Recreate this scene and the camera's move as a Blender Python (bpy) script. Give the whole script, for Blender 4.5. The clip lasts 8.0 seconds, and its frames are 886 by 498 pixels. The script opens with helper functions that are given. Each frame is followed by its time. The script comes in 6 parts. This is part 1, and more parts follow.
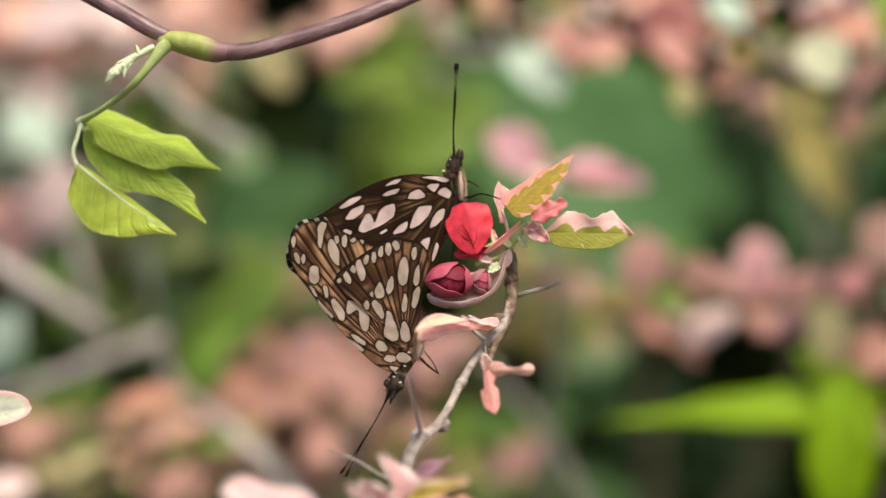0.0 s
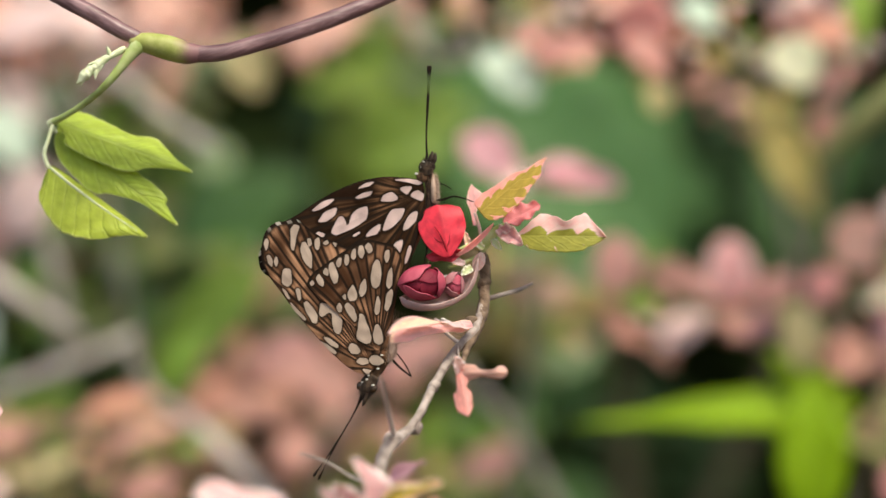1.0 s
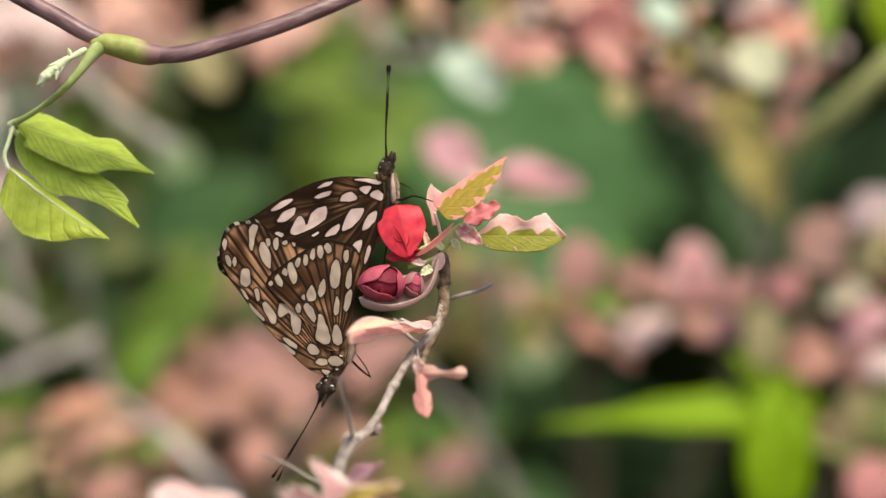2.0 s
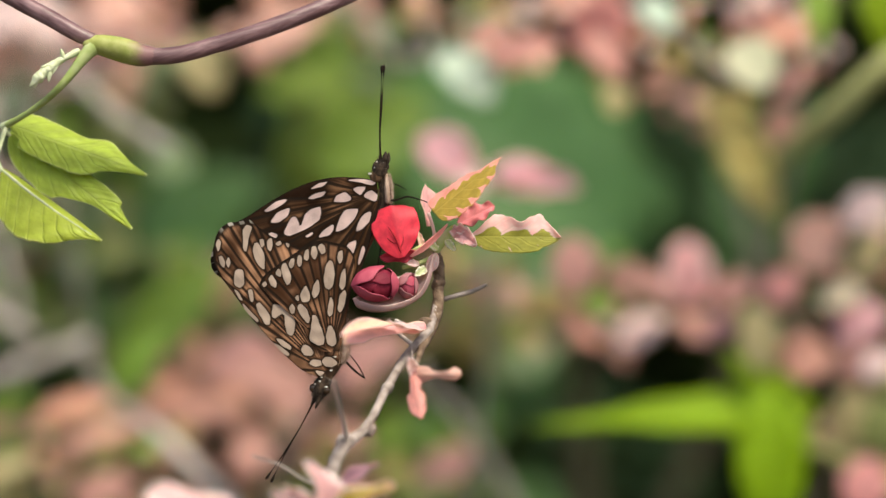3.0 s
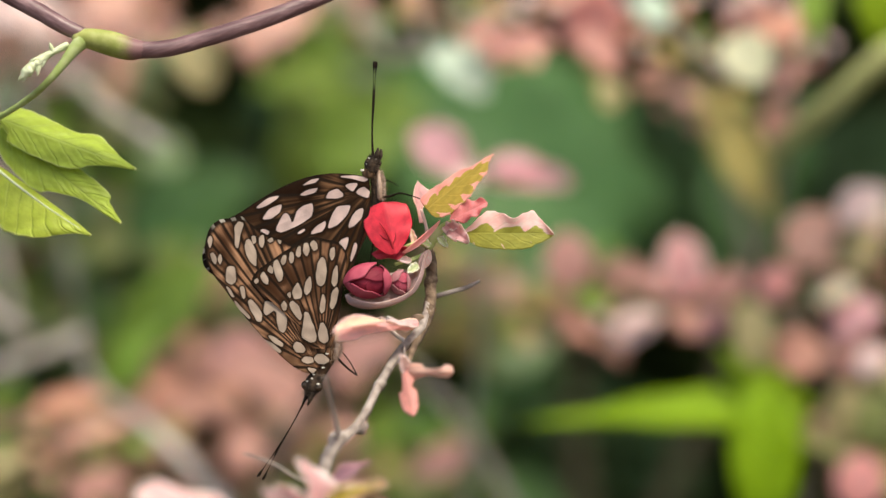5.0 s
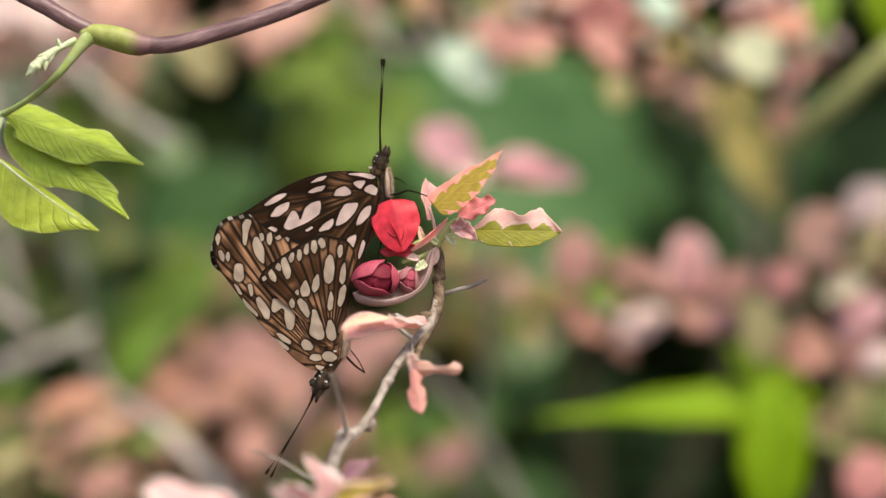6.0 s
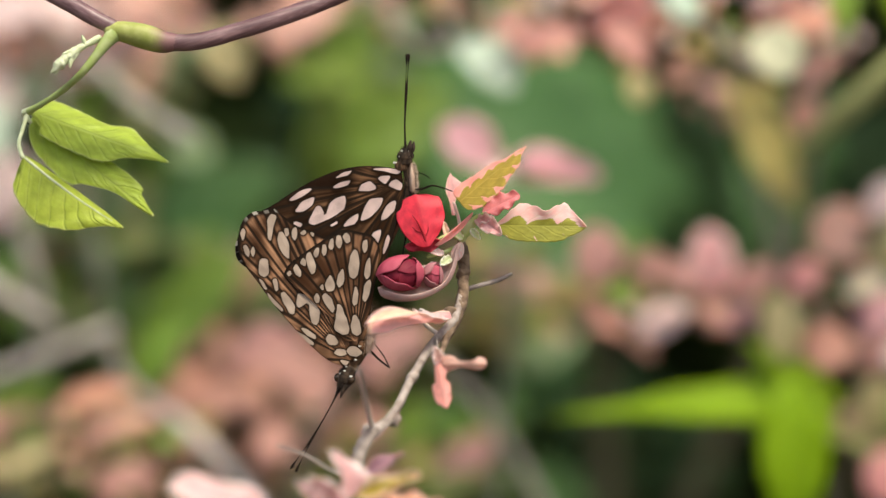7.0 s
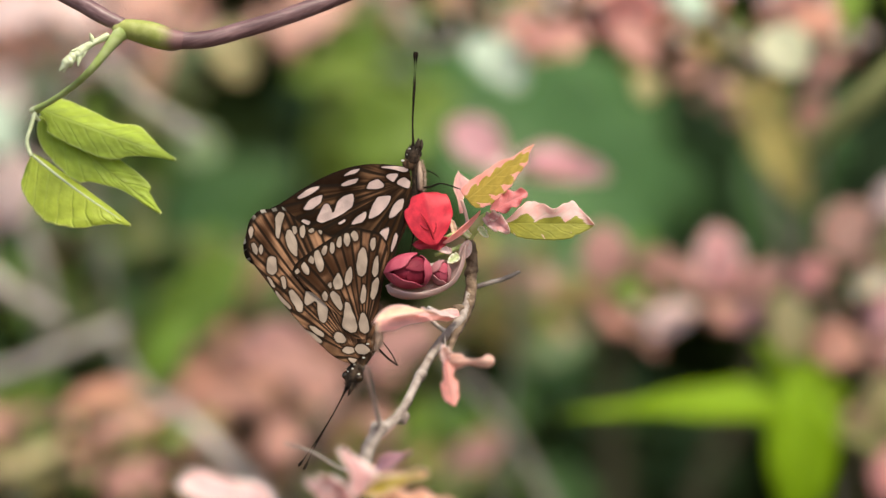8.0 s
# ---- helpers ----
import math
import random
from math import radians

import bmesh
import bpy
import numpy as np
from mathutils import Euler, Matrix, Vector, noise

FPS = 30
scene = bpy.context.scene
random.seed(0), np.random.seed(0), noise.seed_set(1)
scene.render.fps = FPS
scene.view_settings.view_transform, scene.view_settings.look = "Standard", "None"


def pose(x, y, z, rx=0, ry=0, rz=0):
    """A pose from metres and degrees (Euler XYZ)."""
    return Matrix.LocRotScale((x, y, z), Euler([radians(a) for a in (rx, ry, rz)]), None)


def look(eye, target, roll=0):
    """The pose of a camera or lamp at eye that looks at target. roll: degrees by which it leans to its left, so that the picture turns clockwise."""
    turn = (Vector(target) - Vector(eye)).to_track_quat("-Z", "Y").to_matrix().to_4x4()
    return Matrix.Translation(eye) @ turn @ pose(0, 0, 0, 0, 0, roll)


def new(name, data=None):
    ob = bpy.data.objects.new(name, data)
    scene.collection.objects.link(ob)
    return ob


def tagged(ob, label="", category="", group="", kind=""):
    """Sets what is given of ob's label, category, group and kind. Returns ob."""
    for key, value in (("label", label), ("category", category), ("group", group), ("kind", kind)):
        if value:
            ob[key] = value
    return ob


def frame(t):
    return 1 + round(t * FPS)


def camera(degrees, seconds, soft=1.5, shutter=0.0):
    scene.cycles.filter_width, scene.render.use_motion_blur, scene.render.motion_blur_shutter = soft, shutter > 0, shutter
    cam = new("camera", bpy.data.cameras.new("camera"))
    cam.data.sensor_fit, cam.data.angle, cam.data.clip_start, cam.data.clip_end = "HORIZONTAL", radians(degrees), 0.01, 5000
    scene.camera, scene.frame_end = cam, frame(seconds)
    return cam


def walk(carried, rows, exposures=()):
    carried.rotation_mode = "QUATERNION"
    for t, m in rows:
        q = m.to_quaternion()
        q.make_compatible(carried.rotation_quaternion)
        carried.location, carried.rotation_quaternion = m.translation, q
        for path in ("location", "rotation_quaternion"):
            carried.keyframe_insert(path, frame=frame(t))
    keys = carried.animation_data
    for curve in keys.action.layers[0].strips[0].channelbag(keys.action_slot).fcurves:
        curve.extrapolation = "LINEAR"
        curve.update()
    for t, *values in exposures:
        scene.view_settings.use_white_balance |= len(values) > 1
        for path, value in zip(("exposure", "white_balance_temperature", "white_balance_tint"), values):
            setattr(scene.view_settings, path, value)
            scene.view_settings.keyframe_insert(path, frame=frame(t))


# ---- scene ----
# ---- camera and its walk ----
cam = camera(17.82, 8.0, soft=1.45)
cam.data.dof.use_dof = True
cam.data.dof.focus_distance = 0.494
cam.data.dof.aperture_fstop = 8.0
EYE_Z = 1.2


def gaze(dolly, pitch, yaw, side):
    return pose(side / 1000, -0.5 + dolly / 1000, EYE_Z, 90 + pitch, 0, yaw)


# millimetres forward, degrees up and round, millimetres sideways
walk(cam, [
    (0.0, gaze(0, 0, 0, 0)),
    (0.5, gaze(0, 0.031, -0.178, 0.1)),
    (1.0, gaze(0.3, 0.052, -0.528, 0.3)),
    (1.5, gaze(1.4, 0.062, -0.952, 0.6)),
    (2.0, gaze(2.7, 0.073, -1.262, 0.75)),
    (2.2, gaze(3.0, 0.073, -1.313, 0.8)),
    (3.3, gaze(4.2, 0.099, -1.388, 1.2)),
    (3.5, gaze(4.4, 0.116, -1.419, 1.3)),
    (4.0, gaze(5.0, 0.068, -1.417, 1.5)),
    (4.5, gaze(5.4, 0.047, -1.438, 1.7)),
    (4.7, gaze(5.5, 0.029, -1.45, 1.7)),
    (5.8, gaze(5.8, -0.076, -1.352, 1.5)),
    (6.0, gaze(5.7, -0.074, -1.317, 1.35)),
    (6.5, gaze(5.3, -0.089, -1.121, 0.9)),
    (7.0, gaze(5.3, -0.137, -0.941, 0.5)),
    (7.5, gaze(5.2, -0.145, -0.814, 0.35)),
    (8.0, gaze(5.0, -0.168, -0.809, 0.15)),
], exposures=[(0, 0.64, 7350, 2), (8, 0.64, 7350, 2)])

# ---- world and sun ----
SUN_TO = Vector((0.26, -0.44, 0.86)).normalized()
world = bpy.data.worlds.new("daylight")
scene.world = world
world.use_nodes = True
wn, wl = world.node_tree.nodes, world.node_tree.links
sky = wn.new("ShaderNodeTexSky")
sky.sky_type = "NISHITA"
sky.sun_disc = False
sky.sun_elevation = math.asin(SUN_TO.z)
sky.sun_rotation = math.atan2(SUN_TO.x, SUN_TO.y)
sky.air_density, sky.dust_density, sky.ozone_density = 1.0, 2.5, 1.0
wl.new(sky.outputs["Color"], wn["Background"].inputs["Color"])
wn["Background"].inputs["Strength"].default_value = 0.15

sun_data = bpy.data.lights.new("sun", "SUN")
sun_data.energy, sun_data.angle, sun_data.color = 2.35, radians(12), (1.0, 0.95, 0.87)
sun = new("sun", sun_data)
sun.matrix_world = look(SUN_TO * 20, (0, 0, 0))


# ---- materials ----
def material(name):
    m = bpy.data.materials.new(name)
    m.use_nodes = True
    nt = m.node_tree
    return m, nt.nodes, nt.links, nt.nodes["Principled BSDF"]


def math_node(n, l, op, a, b=None, clamp=False):
    x = n.new("ShaderNodeMath")
    x.operation, x.use_clamp = op, clamp
    for i, v in enumerate((a, b)):
        if v is None:
            continue
        if isinstance(v, (int, float)):
            x.inputs[i].default_value = v
        else:
            l.new(v, x.inputs[i])
    return x.outputs[0]


def mix_col(n, l, fac, a, b, blend="MIX"):
    x = n.new("ShaderNodeMix")
    x.data_type, x.blend_type = "RGBA", blend
    for i, v in ((0, fac), (6, a), (7, b)):
        if isinstance(v, (int, float)):
            x.inputs[i].default_value = v
        elif isinstance(v, tuple):
            x.inputs[i].default_value = (*v, 1)
        else:
            l.new(v, x.inputs[i])
    return x.outputs[2]


def noise_node(n, l, scale, detail=3.0, vec=None, rough=0.55):
    x = n.new("ShaderNodeTexNoise")
    x.inputs["Scale"].default_value, x.inputs["Detail"].default_value = scale, detail
    x.inputs["Roughness"].default_value = rough
    if vec is not None:
        l.new(vec, x.inputs["Vector"])
    return x.outputs["Fac"]


def ramp(n, l, fac, lo, hi):
    x = n.new("ShaderNodeMapRange")
    x.interpolation_type = "SMOOTHSTEP"
    l.new(fac, x.inputs[0])
    x.inputs[1].default_value, x.inputs[2].default_value = lo, hi
    return x.outputs[0]


def bump(n, l, height, strength, distance, bsdf):
    x = n.new("ShaderNodeBump")
    x.inputs["Strength"].default_value, x.inputs["Distance"].default_value = strength, distance
    l.new(height, x.inputs["Height"])
    l.new(x.outputs[0], bsdf.inputs["Normal"])
    return x.outputs[0]


def leaf_material(name, blade, margin=None, rim=0.35, ragged=0.5, veins=0.35, vein_col=None, thin=0.4, rough=0.45,
                  laterals=7, relief=0.25, spread=0.16, cell=900.0, lean=0.0, scallop=0.0, scallops=5.0, sheen=0.35):
    """Leaf with midrib, side veins and, where given, a ragged margin of another colour; light comes through it."""
    m, n, l, bsdf = material(name)
    tex = n.new("ShaderNodeTexCoord")
    uv = n.new("ShaderNodeSeparateXYZ")
    l.new(tex.outputs["UV"], uv.inputs[0])
    across = math_node(n, l, "ABSOLUTE", math_node(n, l, "SUBTRACT", math_node(n, l, "MULTIPLY", uv.outputs[0], 2.0), 1.0))
    along = uv.outputs[1]
    big = noise_node(n, l, 5.0, 4.0, tex.outputs["UV"])
    fine = noise_node(n, l, cell, 2.0, tex.outputs["Object"])
    geo = n.new("ShaderNodeObjectInfo")
    col = mix_col(n, l, ramp(n, l, big, 0.3, 0.7), blade, tuple(min(1.0, c * 1.35 + 0.01) for c in blade))
    col = mix_col(n, l, math_node(n, l, "MULTIPLY", fine, 0.35), col, tuple(c * 0.55 for c in blade))
    # side veins leave the midrib at a slant
    slant = math_node(n, l, "SUBTRACT", math_node(n, l, "MULTIPLY", along, float(laterals)), math_node(n, l, "MULTIPLY", across, 1.6))
    slant = math_node(n, l, "ADD", slant, math_node(n, l, "MULTIPLY", math_node(n, l, "SUBTRACT", big, 0.5), 0.5))
    saw = math_node(n, l, "ABSOLUTE", math_node(n, l, "SUBTRACT", math_node(n, l, "FRACT", slant), 0.5))
    side = math_node(n, l, "SUBTRACT", 1.0, ramp(n, l, saw, 0.0, 0.13))
    mid = math_node(n, l, "SUBTRACT", 1.0, ramp(n, l, across, 0.015, 0.07))
    vein = math_node(n, l, "MAXIMUM", math_node(n, l, "MULTIPLY", side, 0.6), mid)
    if margin is not None:
        tip = math_node(n, l, "MULTIPLY", math_node(n, l, "SUBTRACT", 1.0, along), 3.2)
        edge = math_node(n, l, "MINIMUM", math_node(n, l, "SUBTRACT", 1.0, across), tip)
        if lean:
            edge = math_node(n, l, "ADD", edge, math_node(n, l, "MULTIPLY", math_node(n, l, "SUBTRACT", uv.outputs[0], 0.5), lean * 2.0))
        if scallop:
            wav = math_node(n, l, "ABSOLUTE", math_node(n, l, "SINE", math_node(n, l, "MULTIPLY", math_node(n, l, "SUBTRACT", along, math_node(n, l, "MULTIPLY", across, 0.12)), scallops * math.pi)))
            edge = math_node(n, l, "ADD", edge, math_node(n, l, "MULTIPLY", math_node(n, l, "SUBTRACT", wav, 0.5), scallop))
        lobes = noise_node(n, l, 8.0, 4.0, tex.outputs["UV"], 0.6)
        edge = math_node(n, l, "ADD", edge, math_node(n, l, "MULTIPLY", math_node(n, l, "SUBTRACT", lobes, 0.5), ragged * 2.0))
        inner = ramp(n, l, edge, rim - 0.05, rim + 0.05)
        mcol = mix_col(n, l, ramp(n, l, big, 0.35, 0.65), margin, tuple(min(0.9, c * 1.15 + 0.05) for c in margin))
        col = mix_col(n, l, inner, mcol, col)
    vc = vein_col or tuple(min(0.9, c * 1.5 + 0.06) for c in blade)
    col = mix_col(n, l, math_node(n, l, "MULTIPLY", vein, veins), col, vc)
    hsv = n.new("ShaderNodeHueSaturation")
    l.new(col, hsv.inputs["Color"])
    l.new(math_node(n, l, "ADD", math_node(n, l, "MULTIPLY", geo.outputs["Random"], spread * 2), 1.0 - spread), hsv.inputs["Value"])
    hue = math_node(n, l, "ADD", math_node(n, l, "MULTIPLY", geo.outputs["Random"], 0.016), 0.492)
    l.new(hue, hsv.inputs["Hue"])
    col = hsv.outputs[0]
    l.new(col, bsdf.inputs["Base Color"])
    bsdf.inputs["Roughness"].default_value = rough
    bsdf.inputs["Specular IOR Level"].default_value = sheen
    h = math_node(n, l, "ADD", math_node(n, l, "MULTIPLY", vein, -1.0), math_node(n, l, "MULTIPLY", fine, 0.5))
    nrm = bump(n, l, h, relief, 0.0004, bsdf)
    tr = n.new("ShaderNodeBsdfTranslucent")
    l.new(mix_col(n, l, 1.0, col, (1.25, 1.2, 0.9), "MULTIPLY"), tr.inputs["Color"])
    l.new(nrm, tr.inputs["Normal"])
    mx = n.new("ShaderNodeMixShader")
    mx.inputs[0].default_value = thin
    l.new(bsdf.outputs[0], mx.inputs[1])
    l.new(tr.outputs[0], mx.inputs[2])
    l.new(mx.outputs[0], n["Material Output"].inputs["Surface"])
    return m


def skin_material(name, col, col2, scale=300.0, rough=0.6, relief=0.3, depth=0.0006, stretch=(1, 1, 1), spec=0.3, turn=0.0):
    """Bark, stem, soil and other grained skins: two colours at two scales, with relief."""
    m, n, l, bsdf = material(name)
    tex = n.new("ShaderNodeTexCoord")
    mp = n.new("ShaderNodeMapping")
    mp.vector_type = "TEXTURE"
    mp.inputs["Scale"].default_value = tuple(1.0 / q for q in stretch)
    mp.inputs["Rotation"].default_value = (0, radians(turn), 0)
    l.new(tex.outputs["Object"], mp.inputs[0])
    a = noise_node(n, l, scale, 4.0, mp.outputs[0])
    b = noise_node(n, l, scale * 0.17, 3.0, tex.outputs["Object"])
    c = mix_col(n, l, ramp(n, l, a, 0.32, 0.68), col, col2)
    c = mix_col(n, l, math_node(n, l, "MULTIPLY", ramp(n, l, b, 0.35, 0.7), 0.5), c, tuple(x * 0.6 for x in col))
    l.new(c, bsdf.inputs["Base Color"])
    bsdf.inputs["Roughness"].default_value = rough
    bsdf.inputs["Specular IOR Level"].default_value = spec
    bump(n, l, a, relief, depth, bsdf)
    return m


def wing_material(name, thin=0.12):
    """Scaled wing membrane: the pattern is in the mesh, the dusting of scales in the grain."""
    m, n, l, bsdf = material(name)
    at = n.new("ShaderNodeAttribute")
    at.attribute_name = "pattern"
    tex = n.new("ShaderNodeTexCoord")
    g = noise_node(n, l, 5200.0, 2.0, tex.outputs["Object"])
    p = noise_node(n, l, 700.0, 3.0, tex.outputs["Object"])
    c = mix_col(n, l, math_node(n, l, "MULTIPLY", g, 0.2), at.outputs["Color"], (0.03, 0.02, 0.012))
    c = mix_col(n, l, math_node(n, l, "MULTIPLY", ramp(n, l, p, 0.5, 0.75), 0.15), c, (0.035, 0.022, 0.014))
    l.new(c, bsdf.inputs["Base Color"])
    bsdf.inputs["Roughness"].default_value = 0.55
    bsdf.inputs["Specular IOR Level"].default_value = 0.05
    nrm = bump(n, l, g, 0.25, 0.00008, bsdf)
    tr = n.new("ShaderNodeBsdfTranslucent")
    l.new(c, tr.inputs["Color"])
    l.new(nrm, tr.inputs["Normal"])
    mx = n.new("ShaderNodeMixShader")
    mx.inputs[0].default_value = thin
    l.new(bsdf.outputs[0], mx.inputs[1])
    l.new(tr.outputs[0], mx.inputs[2])
    l.new(mx.outputs[0], n["Material Output"].inputs["Surface"])
    return m


WING = wing_material("wing_scales")
CHITIN = skin_material("dark_chitin", (0.012, 0.008, 0.006), (0.035, 0.022, 0.015), 1500, 0.85, 0.4, 0.0001, (1, 1, 1), 0.08)
FUR = skin_material("brown_fur", (0.055, 0.027, 0.014), (0.25, 0.14, 0.078), 1400, 0.85, 0.8, 0.0003, (1, 1, 0.3))
DARK_FUR = skin_material("dark_fur", (0.018, 0.011, 0.008), (0.09, 0.055, 0.035), 1600, 0.8, 0.7, 0.0002, (1, 1, 0.4))
PALE_FUR = skin_material("pale_fur", (0.48, 0.33, 0.265), (0.7, 0.53, 0.44), 1200, 0.85, 0.6, 0.0002, (1, 1, 0.3))
FLANK_FUR = skin_material("flank_fur", (0.32, 0.2, 0.15), (0.56, 0.4, 0.32), 1100, 0.9, 0.9, 0.0005, (1, 1, 0.25), 0.05)
VEIN_RED = skin_material("leaf_vein_red", (0.3, 0.014, 0.024), (0.42, 0.025, 0.035), 600, 0.7, 0.2, 0.0001, (1, 1, 1), 0.1)
EYE_MAT = skin_material("eye", (0.03, 0.016, 0.01), (0.08, 0.045, 0.025), 4000, 0.22, 0.1, 0.00002, (1, 1, 1), 0.6)
WHITE_SCALE = skin_material("white_scales", (0.65, 0.6, 0.55), (0.8, 0.76, 0.7), 3000, 0.7)
VINE_SKIN = skin_material("purple_vine_skin", (0.13, 0.06, 0.068), (0.29, 0.165, 0.175), 900, 0.4, 0.55, 0.0004, (0.06, 1, 1), 0.5, -18)
VINE_SKIN_LOW = skin_material("purple_vine_skin_low", (0.13, 0.06, 0.068), (0.29, 0.165, 0.175), 900, 0.4, 0.55, 0.0004, (0.06, 1, 1), 0.5, 29)
VINE_GREEN = skin_material("green_vine_node", (0.3, 0.33, 0.08), (0.46, 0.45, 0.16), 420, 0.5, 0.25, 0.0003)
n_, l_ = VINE_GREEN.node_tree.nodes, VINE_GREEN.node_tree.links
tc_, sx_ = n_.new("ShaderNodeTexCoord"), n_.new("ShaderNodeSeparateXYZ")
l_.new(tc_.outputs["Object"], sx_.inputs[0])
base_in = n_["Principled BSDF"].inputs["Base Color"]
old_ = base_in.links[0].from_socket
wav_ = math_node(n_, l_, "ADD", sx_.outputs[0], math_node(n_, l_, "MULTIPLY", noise_node(n_, l_, 500.0, 3.0, tc_.outputs["Object"]), 0.0025))
l_.new(mix_col(n_, l_, ramp(n_, l_, wav_, 0.0032, 0.0072), old_, (0.23, 0.115, 0.12)), base_in)
PETIOLE = skin_material("green_petiole", (0.34, 0.42, 0.12), (0.52, 0.56, 0.28), 420, 0.5, 0.25, 0.0002)
BUD_PALE = skin_material("pale_bud", (0.55, 0.6, 0.34), (0.72, 0.74, 0.52), 700, 0.6, 0.4, 0.0003)
BARK = skin_material("grey_bark", (0.22, 0.165, 0.145), (0.46, 0.38, 0.345), 480, 0.8, 0.6, 0.0006)
BARK_BROWN = skin_material("brown_bark", (0.12, 0.075, 0.05), (0.27, 0.18, 0.125), 620, 0.85, 0.9, 0.0009)
GREEN_STEM = skin_material("young_green_stem", (0.4, 0.5, 0.13), (0.62, 0.66, 0.34), 420, 0.5, 0.2, 0.0002)
FAR_BARK = skin_material("far_bark", (0.3, 0.26, 0.22), (0.48, 0.44, 0.4), 160, 0.85, 0.5, 0.001)
TWIG = skin_material("thin_twig", (0.07, 0.06, 0.035), (0.14, 0.12, 0.07), 400, 0.8)
PALE_BARK = skin_material("pale_bark", (0.48, 0.4, 0.37), (0.66, 0.58, 0.55), 160, 0.85, 0.5, 0.001)
OLIVE_STEM = skin_material("olive_stem", (0.32, 0.32, 0.12), (0.42, 0.42, 0.19), 160, 0.7)
# near-black skin: the hedge's inner shade put into a colour
SHADE = skin_material("hedge_shade_backing", (0.01, 0.014, 0.004), (0.028, 0.04, 0.01), 30.0, 0.9, 0.9, 0.02, (1, 1, 1), 0.05)
SOIL = skin_material("garden_soil", (0.045, 0.03, 0.02), (0.12, 0.085, 0.055), 9.0, 0.95, 0.8, 0.03)

BUD_ROSE = skin_material("bud_rose", (0.36, 0.035, 0.075), (0.56, 0.12, 0.17), 240, 0.6, 0.5, 0.0004, (1, 1, 0.35), 0.2)
BUD_CRIMSON = skin_material("bud_crimson", (0.15, 0.008, 0.025), (0.29, 0.025, 0.05), 260, 0.6, 0.5, 0.0004, (1, 1, 0.35), 0.2)
BUD_CORE = skin_material("bud_core", (0.09, 0.008, 0.012), (0.16, 0.02, 0.02), 500, 0.7, 0.3, 0.0002, (1, 1, 1), 0.1)
BUD_DUSTY = skin_material("bud_dusty", (0.33, 0.12, 0.14), (0.54, 0.25, 0.26), 240, 0.6, 0.5, 0.0004, (1, 1, 0.35), 0.2)
L_TRI = leaf_material("tri_leaf", (0.42, 0.5, 0.06), (0.62, 0.66, 0.26), rim=0.03, ragged=0.03, veins=0.14, vein_col=(0.62, 0.67, 0.3), thin=0.36, laterals=8, relief=0.6, spread=0.04)
L_VARI = leaf_material("pink_edged_leaf", (0.47, 0.32, 0.06), (0.9, 0.38, 0.35), rim=0.44, ragged=0.3, veins=0.25, laterals=6, lean=0.3, scallop=0.35, scallops=6.0, spread=0.03, relief=0.2)
L_VARI_PALE = leaf_material("pale_edged_leaf", (0.37, 0.35, 0.055), (0.92, 0.56, 0.56), rim=0.52, ragged=0.3, veins=0.1, laterals=5, lean=0.9, scallop=0.75, scallops=3.0, spread=0.03, relief=0.2)
L_VARI_GOLD = leaf_material("gold_cream_leaf", (0.45, 0.34, 0.05), (0.86, 0.62, 0.5), rim=0.4, ragged=0.9, veins=0.2, laterals=6)
L_GREENWHITE = leaf_material("green_white_leaf", (0.62, 0.68, 0.42), (0.84, 0.82, 0.7), rim=0.4, ragged=0.7, veins=0.1, laterals=4)
L_RED = leaf_material("red_leaf", (0.74, 0.042, 0.05), veins=0.1, vein_col=(0.3, 0.012, 0.025), thin=0.4, laterals=3, spread=0.02, relief=0.05)
L_CRIMSON = leaf_material("crimson_leaf", (0.44, 0.03, 0.055), veins=0.12, vein_col=(0.22, 0.01, 0.02), thin=0.3, laterals=4, relief=0.12, rough=0.65)
L_PINK = leaf_material("pink_leaf", (0.78, 0.37, 0.37), veins=0.15, laterals=6, thin=0.4)
L_MAGENTA = leaf_material("magenta_leaf", (0.82, 0.29, 0.32), veins=0.2, laterals=6, thin=0.4)
L_WHITEPINK = leaf_material("white_pink_leaf", (0.87, 0.63, 0.65), veins=0.12, laterals=6, thin=0.38)
L_CREAM = leaf_material("cream_leaf", (0.8, 0.6, 0.48), (0.84, 0.52, 0.5), rim=0.3, veins=0.15, laterals=5, thin=0.35)
L_CUP = leaf_material("pale_cup_leaf", (0.55, 0.39, 0.4), (0.9, 0.66, 0.67), rim=0.07, ragged=0.06, veins=0.15, laterals=6, thin=0.6)
L_BLUSH = leaf_material("blush_leaf", (0.82, 0.49, 0.52), (0.86, 0.65, 0.67), rim=0.3, ragged=0.9, veins=0.12, laterals=6, thin=0.4)
L_BLUSHPALE = leaf_material("pale_blush_leaf", (0.72, 0.42, 0.44), (0.8, 0.57, 0.5), rim=0.16, ragged=0.4, veins=0.15, laterals=5, thin=0.4)
L_RIM = leaf_material("pink_rimmed_leaf", (0.66, 0.66, 0.56), (0.88, 0.52, 0.52), rim=0.24, ragged=0.15, veins=0.1, laterals=6)
L_CORALPINK = leaf_material("coral_pink_leaf", (0.69, 0.37, 0.32), veins=0.15, laterals=5)
L_SALMON = leaf_material("salmon_leaf", (0.66, 0.3, 0.28), veins=0.15, laterals=5)
L_CORAL = leaf_material("coral_leaf", (0.61, 0.32, 0.25), veins=0.2, laterals=6)
L_PEACH = leaf_material("peach_leaf", (0.75, 0.47, 0.4), veins=0.2, laterals=6)
